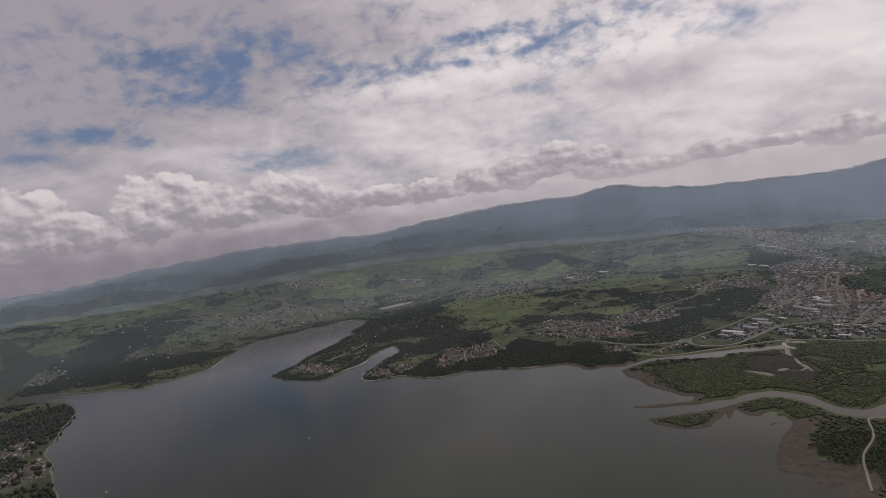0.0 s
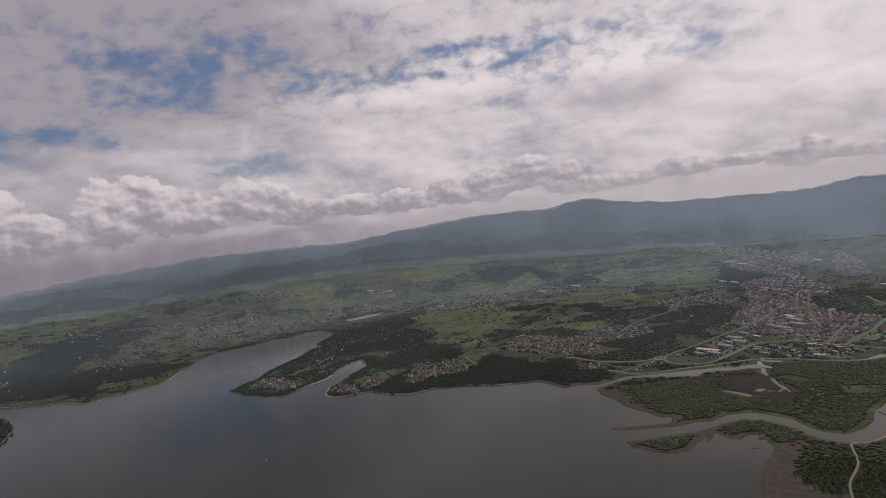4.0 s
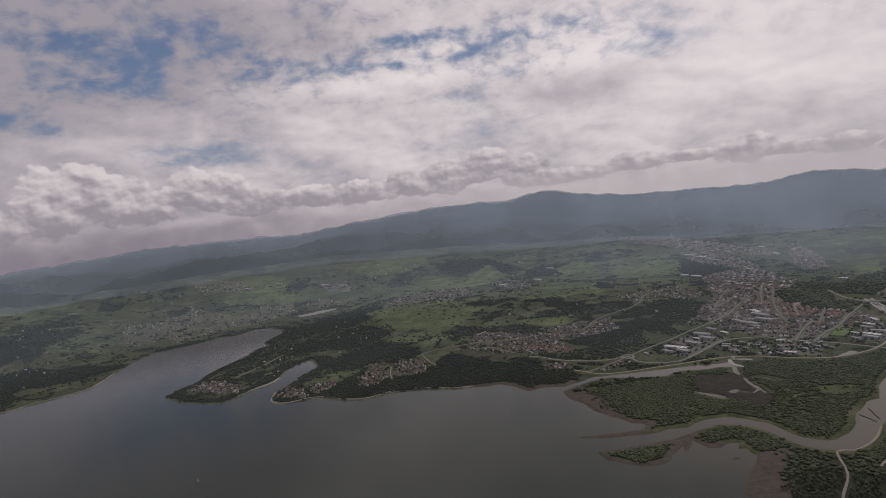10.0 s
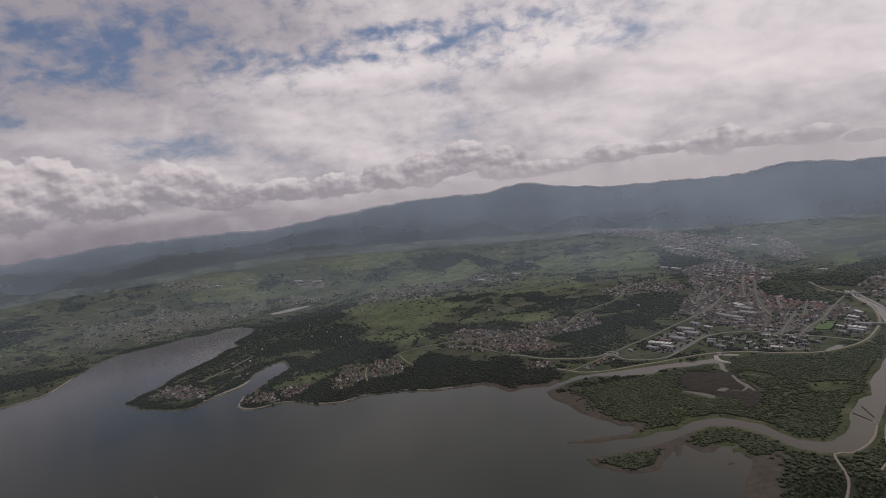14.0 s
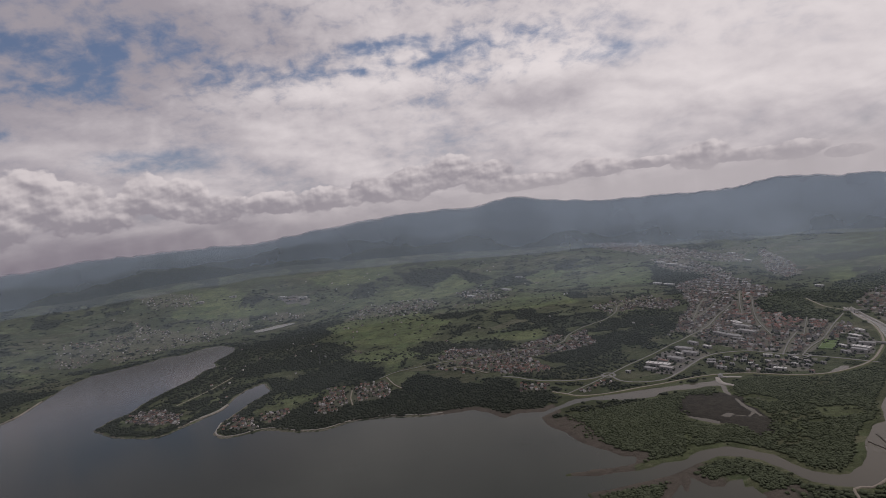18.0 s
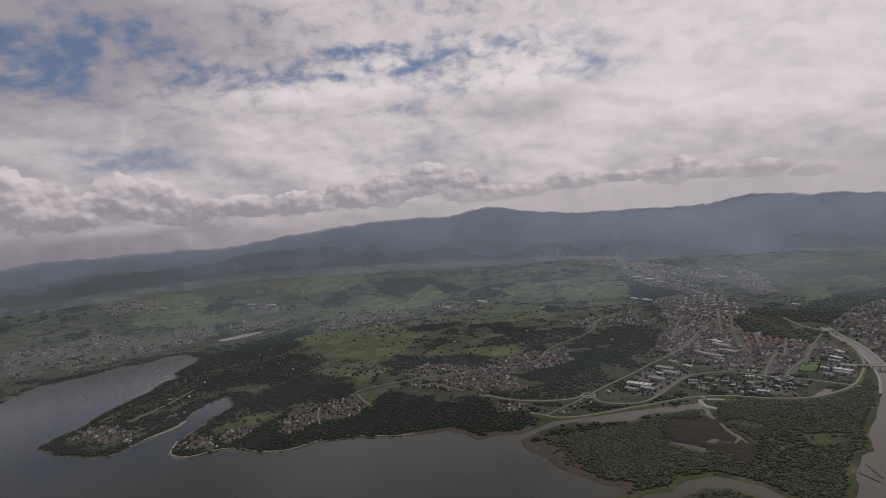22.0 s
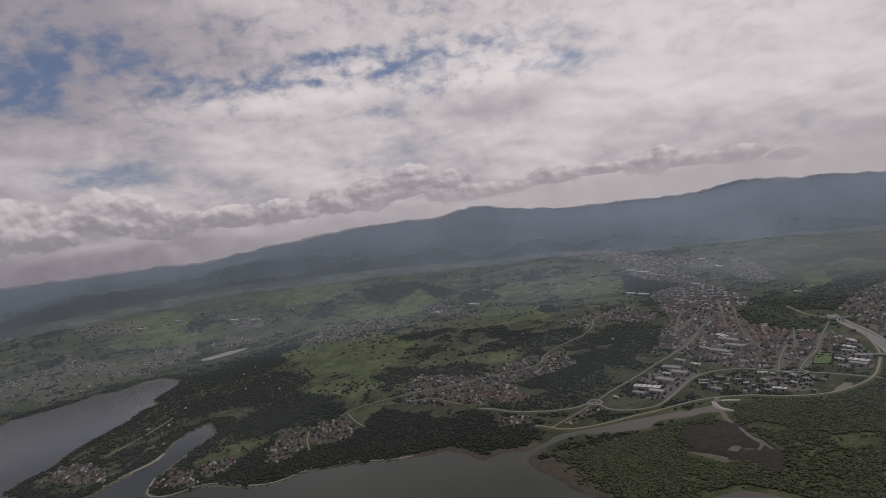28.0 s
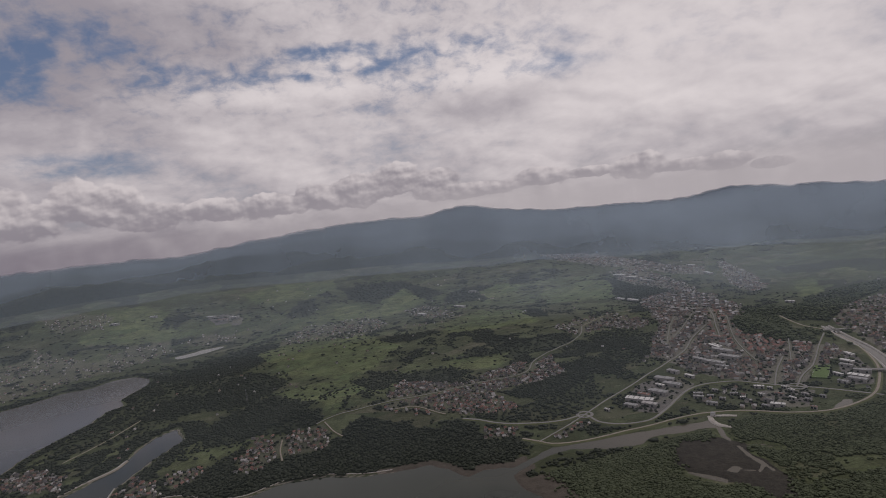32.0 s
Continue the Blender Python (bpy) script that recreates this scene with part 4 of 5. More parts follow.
for line in (LANE_A, LANE_B, LANE_D, LANE_E, LANE_F):
    road("road", line, 3.5, GRAVEL, "pale gravel village lane", 1.2, bed=VERGE, dam=2)
TRACK_S = TRACK_S[:5] + [(px - TRACK_S0[0][0] + TRACK_S[4][0], py - TRACK_S0[0][1] + TRACK_S[4][1]) for px, py in TRACK_S0[1:]]
for line in (TRACK_S, TRACK_E):
    road("road", line, 3.5, GRAVEL, "sandy track through the river delta", 0.8, bed=GRAVEL, dam=1)
road("sand_bar", SAND_BAR, 9, SAND, "pale sand bar below the pump house", 0.5, lowest=0.5, bed=SAND, dam=3, category="sand bar")
road("sand_bar", [(895, 1524), (915, 1512), (932, 1497)], 8, SAND, "pale sand fan below the pump house", 0.5, lowest=0.5, bed=SAND, dam=2, category="sand bar")
road("causeway", RAIL_CAUSEWAY, 5, CONCRETE, "pale stone causeway along the inlet", 1.5, lowest=3.0, bed=GRAVEL, dam=3, category="causeway")
# quay and shore path round the second headland and along the middle shore
road("shore_path", [(x + 4, y + 9) for x, y in MID_SHORE[4:17]], 2.5, CONCRETE, "pale stone path along the lake shore", 0.8, lowest=2.4, bed=GRAVEL, dam=2, category="path")
road("shore_path", [(x - 6, y + 12) for x, y in FAR_SHORE[3:11]], 3, GRAVEL, "pale shore track under the wooded slope", 0.8, lowest=2.5, bed=GRAVEL, dam=2, category="path")
road("river_wall", bank_l[:6], 3, CONCRETE, "pale concrete embankment along the river", 0.6, lowest=3.0, bed=CONCRETE, dam=2, category="embankment")
road("river_wall", bank_r[:6], 3, CONCRETE, "pale concrete embankment along the river", 0.6, lowest=3.0, bed=CONCRETE, dam=2, category="embankment")


def ring_road(x, y, r):
    a = np.linspace(0, 2 * np.pi, 33)
    road("roundabout", [(x + r * math.cos(t), y + r * math.sin(t)) for t in a], 7, ASPHALT, "small asphalt roundabout with a grass middle", 1.5, bed=VERGE, dam=2, category="roundabout")


ring_road(*MAIN_ROAD[4], 16)
ring_road(*MAIN_ROAD[14], 18)


# ---- parts and solids ----
def part(name, bm, mat, parent=None, label=""):
    me = bpy.data.meshes.new(name)
    bm.to_mesh(me)
    bm.free()
    for m in mat if isinstance(mat, (list, tuple)) else (mat,):
        me.materials.append(m)
    ob = new(name, me)
    ob.parent = parent
    return tagged(ob, label)


def box(bm, cx, cy, cz, sx, sy, sz, turn=0.0):
    return bmesh.ops.create_cube(bm, size=1, matrix=pose(cx, cy, cz, 0, 0, turn) @ Matrix.Diagonal((sx, sy, sz, 1)))["verts"]


def gable(bm, sx, sy, z0, rise, eave=0.6, thick=0.35):
    """A pitched roof with its ridge along y: two slabs with thickness."""
    for s in (-1, 1):
        x0, x1 = s * (sx / 2 + eave), 0
        drop = rise * eave / (sx / 2)
        ys = (-sy / 2 - eave, sy / 2 + eave)
        v = [bm.verts.new((x, y, z)) for y in ys for x, z in ((x0, z0 - drop), (x1, z0 + rise), (x1, z0 + rise + thick), (x0, z0 - drop + thick))]
        for f in ((0, 1, 2, 3), (7, 6, 5, 4), (0, 4, 5, 1), (1, 5, 6, 2), (2, 6, 7, 3), (3, 7, 4, 0)):
            bm.faces.new([v[i] for i in f])


def house(sx, sy, high, rise, cross):
    top = new("house")
    bm = bmesh.new()
    box(bm, 0, 0, high / 2 - 1.5, sx, sy, high + 3)
    for e in (-1, 1):
        a = [bm.verts.new(q) for q in ((-sx / 2, e * (sy / 2 - 0.01), high), (sx / 2, e * (sy / 2 - 0.01), high), (0, e * (sy / 2 - 0.01), high + rise))]
        bm.faces.new(a)
    if cross:
        box(bm, sx * 0.55, sy * 0.1, high * 0.4 - 1.5, sx * 0.5, sy * 0.45, high * 0.8 + 3)
    part("wall", bm, PLASTER_ONE, top)
    bm = bmesh.new()
    gable(bm, sx, sy, high, rise)
    if cross:
        box(bm, sx * 0.56, sy * 0.1, high * 0.8 + 0.15, sx * 0.55, sy * 0.5, 0.3)
    bmesh.ops.recalc_face_normals(bm, faces=bm.faces)
    part("roof", bm, TILES_ONE, top)
    bm = bmesh.new()
    box(bm, sx * 0.2, sy * 0.22, high + rise * 0.8, 0.7, 0.7, 1.8)
    part("chimney", bm, BARK, top)
    for k in (-0.25, 0.25):
        bm = bmesh.new()
        box(bm, sx * k, -sy / 2 - 0.02, high * 0.55, 1.3, 0.12, 1.5)
        part("window", bm, GLASS, top)
    return top


rng = np.random.default_rng(7)


def scatter(x0, x1, y0, y1, gap, jitter=0.8):
    gx2, gy2 = np.meshgrid(np.arange(x0, x1, gap), np.arange(y0, y1, gap))
    return gx2.ravel() + rng.uniform(-0.5, 0.5, gx2.size) * gap * jitter, gy2.ravel() + rng.uniform(-0.5, 0.5, gy2.size) * gap * jitter


ROADS = [(MAIN_ROAD, 9), (DIKE_ROAD, 10), (CITY_ROAD, 8), (CITY_ROAD_B, 8), (CITY_ROAD_C, 8), (CITY_ROAD_D, 8), (VILLAGE_ROAD, 8), (LANE_A, 6), (LANE_B, 6), (LANE_C, 7), (LANE_D, 6), (LANE_E, 6), (LANE_F, 6),
         (TRACK_S, 4), (TRACK_E, 4)] + [(line, 6) for line in TOWN_STREETS]


def off_roads(x, y, more=0.0):
    ok = np.ones(x.shape, bool)
    for line, half in ROADS:
        ok &= to_line(spline(line, 25), x, y) > half + more
    return ok


# ---- houses ----
x, y = scatter(-1700, 1300, 1350, 2300, 11.5)
keep = (np.maximum(ovals(VILLAGES, x, y, 0.9), within(SETTLED, x, y)) > 0.4) & (shore(x, y) > 12) & (rng.random(len(x)) < 0.75)
x, y = x[keep], y[keep]
keep = off_roads(x, y, 3) & (within(WORKS, x, y) < 0.2)
x, y = x[keep], y[keep]
order = np.argsort(np.hypot(x - 60, y - 550))
x, y = x[order], y[order]
kinds = [house(5.8, 7.2, 3.8, 2.4, False), house(5.4, 7, 3.2, 2.6, True), house(6.2, 8.6, 4.2, 2.2, False), house(5.6, 6.6, 3.5, 2.7, False), house(6.2, 7.8, 3.1, 2.5, True)]
z = ground(x, y) + 0.3
for i in range(min(300, len(x))):
    ob = kinds[i % 5]
    spin = round(float(value_noise(np.array(x[i] / 130), np.array(y[i] / 130), 4)) * 4) * 45 + rng.uniform(-10, 10) + 90 * (rng.random() < 0.4)
    m = pose(x[i], y[i], z[i], 0, 0, spin) @ Matrix.Scale(0.92, 4)
    if i < 5:
        ob.matrix_basis = m
    else:
        ob = copy_thing(ob, m)
    tagged(ob, "plastered village house with a pitched tiled roof", "house", "village houses")
rest = [(x[300:], y[300:])]


def solids(name, xs, ys, zs, sx, sy, high, rise, turn, label, category, mats, flat=False):
    """Many plain houses in one mesh, each with walls and a roof."""
    n = len(xs)
    if not n:
        return
    c, s = np.cos(turn), np.sin(turn)

    def put(u, v, w):
        return np.stack([xs + c * u - s * v, ys + s * u + c * v, zs + w], -1)

    hx2, hy2, e = sx / 2, sy / 2, 0 * sx + 0.6
    k = rise * e / hx2
    v = np.stack([put(-hx2, -hy2, -3), put(hx2, -hy2, -3), put(hx2, hy2, -3), put(-hx2, hy2, -3),
                  put(-hx2, -hy2, high), put(hx2, -hy2, high), put(hx2, hy2, high), put(-hx2, hy2, high),
                  put(0 * sx, -hy2, high + rise), put(0 * sx, hy2, high + rise),
                  put(-hx2 - e, -hy2 - e, high - k + 0.2), put(0 * sx, -hy2 - e, high + rise + 0.2), put(0 * sx, hy2 + e, high + rise + 0.2), put(-hx2 - e, hy2 + e, high - k + 0.2),
                  put(hx2 + e, -hy2 - e, high - k + 0.2), put(hx2 + e, hy2 + e, high - k + 0.2)], 1)
    faces = np.array([(0, 1, 5, 4), (1, 2, 6, 5), (2, 3, 7, 6), (3, 0, 4, 7), (4, 5, 8, 8), (6, 7, 9, 9), (10, 11, 12, 13), (11, 14, 15, 12)])
    me = bpy.data.meshes.new(name)
    offs = (np.arange(n) * 16)[:, None, None]
    quads = (faces[None] + offs).reshape(-1, 4)
    polys = [tuple(dict.fromkeys(q)) for q in quads.tolist()]
    me.from_pydata(v.reshape(-1, 3).tolist(), [], polys)
    for m in mats:
        me.materials.append(m)
    me.polygons.foreach_set("material_index", np.tile([0, 0, 0, 0, 0, 0, 1, 1], n).astype(np.int32))
    return tagged(new(name, me), label, category, kind="stuff")


x, y = scatter(-1900, 2300, 1300, 3950, 16)
r = np.hypot(x - MID[0], y - MID[1])
v = np.maximum(ovals(VILLAGES, x, y, 0.6) * 0.3, within(SETTLED, x, y) * np.where(r > 2550, 0.26, 0.62)) + 0.016 * (r < 3700) * (fractal(x, y, 500, 2, 91) > 0.5)
far_v = (np.hypot(x - 60, y - 550) > 1500) | (y > 2300)
keep = (rng.random(len(x)) < v) & far_v
x, y = np.concatenate([x[keep], rest[0][0]]), np.concatenate([y[keep], rest[0][1]])
d = shore(x, y)
keep = (d > 16) & off_roads(x, y, 5)
x, y = x[keep], y[keep]
q = rng.random((5, len(x)))
solids("village_houses", x, y, ground(x, y), 4.4 + 2.2 * q[0], 5.5 + 3 * q[1], 2.8 + 1.4 * q[2], 1.8 + 0.9 * q[3], q[4] * 6.28, "scattered village houses with tiled roofs in the fields", "houses", (PLASTER, TILES))
x, y = scatter(800, 2400, 1280, 3950, 10.5)
t = within(TOWNS, x, y, 8, 24)
t = np.maximum(t * np.where(y > 2650, 0.3, np.where(x > 1500 - (y - 1750) * 0.2, 0.42, 0.62)), within([GARDENS], x, y) * 0.10)
keep = (rng.random(len(x)) < t) & (shore(x, y) > 12) & (within(WORKS, x, y, 4, 4) < 0.3) & (signed(PITCH, x, y) > 8)
for cx, cy, long, turn, roof in HALLS_CENTRE + HALLS_GARDEN + HALLS_FAR + [(1242, 1858, 26, 0, 0)]:
    keep &= np.hypot(x - cx, y - cy) > long * 0.5
x, y = x[keep], y[keep]
keep = off_roads(x, y, 3)
x, y = x[keep], y[keep]
q = rng.random((5, len(x)))
spin = np.floor(value_noise(x / 220, y / 220, 6) * 5) * 0.4 + (q[4] > 0.5) * 1.571 + (q[0] - 0.5) * 0.2
red = (within([RED_QUARTER], x, y) > 0.5) & (q[3] < 0.8)
for pick, name, label, tiles in ((~red, "town_houses", "dense town houses with brown and grey roofs", TILES), (red, "old_town_houses", "old town houses with red tiled roofs", RED_TILES)):
    q2 = q[:, pick]
    solids(name, x[pick], y[pick], ground(x[pick], y[pick]), 4.6 + 3 * q2[0], 6 + 6 * q2[1], 3.5 + 3 * q2[2], 1.8 + 1.2 * q2[3], spin[pick], label, "houses", (PLASTER, tiles))


# ---- halls and blocks ----
def hall(sx, sy, high, roof_mat, label, group):
    top = new("hall")
    bm = bmesh.new()
    box(bm, 0, 0, high / 2 - 1.5, sx, sy, high + 3)
    part("wall", bm, CONCRETE, top)
    bm = bmesh.new()
    box(bm, 0, 0, high + 0.3, sx + 0.8, sy + 0.8, 0.6)
    bmesh.ops.bevel(bm, geom=bm.edges[:], offset=0.15, segments=1, affect="EDGES")
    part("roof", bm, roof_mat, top)
    for k in range(max(2, int(sx // 12))):
        bm = bmesh.new()
        box(bm, -sx / 2 + (k + 0.5) * sx / max(2, int(sx // 12)), 0, high + 0.95, 2.2, sy * 0.7, 0.8)
        part("skylight", bm, GREY_SHEET, top)
    for k in (-0.25, 0.25):
        bm = bmesh.new()
        box(bm, sx * k, -sy / 2 - 0.05, 2.0, 4.0, 0.2, 4.0)
        part("gate", bm, GLASS, top)
    return tagged(top, label, "hall", group)


placed = []


def clear_of(x, y, r):
    if any((x - a) ** 2 + (y - b) ** 2 < (r + c) ** 2 for a, b, c in placed):
        return False
    if shore(np.array([x]), np.array([y]))[0] < r * 0.7 + 6 or not off_roads(np.array([x]), np.array([y]), r * 0.7)[0]:
        return False
    if signed(PITCH, np.array([x]), np.array([y]))[0] < r:
        return False
    placed.append((x, y, r))
    return True


HALL_LABELS = ("long low hall with a white sheet roof", "low workshop hall with a grey sheet roof", "low hall with a flat brown roof")
for cx, cy, long, turn, roof in HALLS_NORTH + HALLS_GARDEN + HALLS_YARD + HALLS_EAST + HALLS_CENTRE + HALLS_FAR + HALLS_WEST:
    deep = min(17, max(6, long * 0.38))
    ob = hall(long, deep, 4 + deep * 0.2, (WHITE, GREY_SHEET, TILES_ONE)[roof], HALL_LABELS[roof], "halls of the trading estates")
    ob.matrix_basis = pose(cx, cy, float(ground(np.array([cx]), np.array([cy]))[0]) + 0.3, 0, 0, turn)
    placed.append((cx, cy, long * 0.5))


def block(sx, sy, high):
    top = new("apartment_block")
    bm = bmesh.new()
    box(bm, 0, 0, high / 2 - 1.5, sx, sy, high + 3)
    part("wall", bm, PLASTER_ONE, top)
    bm = bmesh.new()
    box(bm, 0, 0, high + 0.3, sx + 0.6, sy + 0.6, 0.6)
    part("roof", bm, GREY_SHEET, top)
    for f in range(int(high // 3)):
        for e in (-1, 1):
            bm = bmesh.new()
            box(bm, 0, e * (sy / 2 + 0.03), 1.6 + 3 * f, sx * 0.92, 0.16, 1.3)
            part("window_band", bm, GLASS, top)
    return tagged(top, "pale flat-roofed apartment block with bands of windows", "apartment block", "apartment blocks of the town")


blocks = [block(26, 8, 9), block(20, 8, 9), block(15, 11, 12)]
put = 0
for row in range(9):
    for k in range(6):
        px, py = 1240 + 46 * row + 22 * k + rng.uniform(-6, 6), 2060 + 58 * row - 30 * k + rng.uniform(-6, 6)
        if within([TOWN_CORE], np.array([px]), np.array([py]))[0] > 0.5 and clear_of(px, py, 13):
            m = pose(px, py, float(ground(np.array([px]), np.array([py]))[0]) + 0.3, 0, 0, 52.0 if (row + k) % 4 else -36.0)
            if put < 3:
                blocks[put].matrix_basis = m
            else:
                copy_thing(blocks[put % 3], m)
            put += 1


# ---- trees ----
def crown_mesh(name, seed, lumps=15):
    r2 = random.Random(seed)
    bm = bmesh.new()
    for k in range(lumps):
        a, up = r2.uniform(0, 6.28), r2.uniform(0.25, 1.0)
        out = r2.uniform(0.1, 0.9) * math.sin(math.pi * min(1, up * 0.85 + 0.1)) * 2.6
        s = r2.uniform(0.8, 1.7)
        vs = bmesh.ops.create_icosphere(bm, subdivisions=1, radius=s, matrix=pose(out * math.cos(a), out * math.sin(a), 2.2 + up * 5.5))["verts"]
        for v2 in vs:
            v2.co += Vector((r2.uniform(-0.4, 0.4), r2.uniform(-0.4, 0.4), r2.uniform(-0.35, 0.35))) * s
    me = bpy.data.meshes.new(name)
    bm.to_mesh(me)
    bm.free()
    me.materials.append(LEAVES)
    return me


def trunk_mesh(name, seed):
    r2 = random.Random(seed)
    bm = bmesh.new()
    bmesh.ops.create_cone(bm, cap_ends=True, segments=7, radius1=0.32, radius2=0.12, depth=5.5, matrix=pose(0, 0, 2.25))
    for k in range(4):
        a = k * 1.6 + r2.uniform(-0.4, 0.4)
        bmesh.ops.create_cone(bm, cap_ends=True, segments=5, radius1=0.12, radius2=0.04, depth=2.6, matrix=pose(0.8 * math.cos(a), 0.8 * math.sin(a), 3.4 + 0.4 * k, 0, 45, math.degrees(a)))
    me = bpy.data.meshes.new(name)
    bm.to_mesh(me)
    bm.free()
    me.materials.append(BARK)
    return me


crowns, trunks = [crown_mesh("crown", k) for k in range(6)], [trunk_mesh("trunk", k) for k in range(3)]
x, y = scatter(520, 760, 800, 1060, 8.5)
d = shore(x, y)
c = covers(x, y, d)
keep = (rng.random(len(x)) < c["wood"]) & (d > 6) & off_roads(x, y)
x, y = x[keep], y[keep]
order = np.argsort(np.hypot(x - 640, y - 880))[:290]
NEAR_TREES = set(order.tolist())
z = ground(x, y)
for n, i in enumerate(order):
    top = new("tree")
    top.matrix_basis = pose(x[i], y[i], z[i] - 0.2, 0, 0, rng.uniform(0, 360)) @ Matrix.Diagonal((*[rng.uniform(0.75, 1.25)] * 2, rng.uniform(0.7, 1.2), 1))
    for nm, me in (("trunk", trunks[n % 3]), ("crown", crowns[n % 6])):
        ob = new(nm, me)
        ob.parent = top
    tagged(top, "leafy green riverside tree in the delta wood", "tree", "trees of the delta wood")
spare = np.ones(len(x), bool)
spare[order] = False
wild_x, wild_y = x[spare], y[spare]

ico = bmesh.new()
bmesh.ops.create_icosphere(ico, subdivisions=1, radius=1)
ICO_V = np.array([v3.co[:] for v3 in ico.verts])
ICO_F = np.array([[v3.index for v3 in f.verts] for f in ico.faces])
ico.free()


def woodland(name, xs, ys, size, high, mat, label, lumps=2):
    """Crowns of many trees in one mesh."""
    if not len(xs):
        return
    zs = ground(xs, ys)
    n = len(xs)
    vs, fs = [], []
    for k in range(lumps):
        s = size * np.exp(rng.normal(-0.12, 0.3, n)) * (1.0 if k == 0 else 0.65)
        ox, oy = (rng.uniform(-0.45, 0.45, (2, n)) * size) * (k > 0)
        oz = high * rng.uniform(0.35, 0.75, n) * (1 if k == 0 else rng.uniform(0.6, 1.4, n))
        v3 = ICO_V[None] * np.stack([s, s, high * rng.uniform(0.3, 0.8, n)], -1)[:, None, :] * rng.uniform(0.72, 1.28, (n, len(ICO_V), 1))
        vs.append(v3 + np.stack([xs + ox, ys + oy, zs + oz], -1)[:, None, :])
        fs.append(ICO_F[None] + (np.arange(n) * len(ICO_V) + k * n * len(ICO_V))[:, None, None])
    v3, f3 = np.concatenate(vs).reshape(-1, 3), np.concatenate(fs).reshape(-1, 3)
    me = bpy.data.meshes.new(name)
    me.vertices.add(len(v3))
    me.vertices.foreach_set("co", v3.astype(np.float32).ravel())
    me.loops.add(f3.size)
    me.loops.foreach_set("vertex_index", f3.ravel().astype(np.int32))
    me.polygons.add(len(f3))
    me.polygons.foreach_set("loop_start", np.arange(0, f3.size, 3, dtype=np.int32))
    me.update(calc_edges=True)
    me.shade_smooth()
    me.materials.append(mat)
    return tagged(new(name, me), label, "woodland", kind="stuff")


def grow(x0, x1, y0, y1, gap, bare=0.0, skip=None):
    xs, ys = scatter(x0, x1, y0, y1, gap)
    az = np.degrees(np.arctan2(xs - 20, ys - 60))
    ok = np.abs(az) < 60
    xs, ys = xs[ok], ys[ok]
    ds = shore(xs, ys)
    cs = covers(xs, ys, ds)
    open_land = (1 - cs["mud"]) * (1 - cs["marsh"])
    # single trees and hedges stand thicker round the houses
    line = np.abs(fractal(xs * 0.45, ys, 95, 3, 97) - 0.5) < 0.013
    clump = fractal(xs, ys, 60, 3, 95) > 0.63
    lone = open_land * np.where(cs["town"] > 0.15, np.minimum(bare * 1.9, 0.3), np.where(line | clump, 0.8 - 0.76 * np.minimum(cs["meadow"], 1), bare * 0.08))
    ok = (rng.random(len(xs)) < np.maximum(cs["wood"], lone)) & (ds > 5) & (signed(LONG_POND, xs, ys + 45) > 60)
    if skip is not None:
        ok &= ~skip(xs, ys)
    xs, ys = xs[ok], ys[ok]
    ok = off_roads(xs, ys, 1)
    return xs[ok], ys[ok]


box_near = lambda a, b: (a > 520) & (a < 760) & (b > 800) & (b < 1060)
woodland("delta_wood", wild_x, wild_y, 4.2, 2.6, LEAVES, "thick green riverside wood on the delta", 3)
x, y = grow(380, 1330, 700, 1480, 3.7, 0.06, box_near)
woodland("delta_wood", x, y, 2.9, 2.4, LEAVES, "thick green riverside wood on the delta", 1)
x, y = grow(-900, 1400, 1430, 2150, 6.8, 0.14, lambda a, b: (a > 380) & (b < 1480))
woodland("shore_wood", x, y, 4.0, 3.0, DARK_LEAVES, "dark mixed wood and garden trees above the lake", 2)
x, y = grow(-1900, 1900, 2150, 2900, 9.5, 0.16)
woodland("hill_wood", x, y, 4.8, 3.2, DARK_LEAVES, "dark woods and hedges between the fields", 2)
x, y = grow(-2700, 2700, 2900, 3900, 19.0, 0.13)
woodland("far_wood", x, y, 9.0, 3.5, DARK_LEAVES, "far dark woods and hedges among the fields", 1)
x, y = grow(-2400, -900, 1100, 2150, 13.0, 0.06)
woodland("headland_wood", x, y, 6.5, 10.0, DARK_LEAVES, "dark wood on the lake headland", 2)
x, y = grow(1330, 2200, 1000, 2150, 12.0, 0.10)
woodland("river_wood", x, y, 6.0, 6.0, LEAVES, "trees along the river and the town hill", 2)


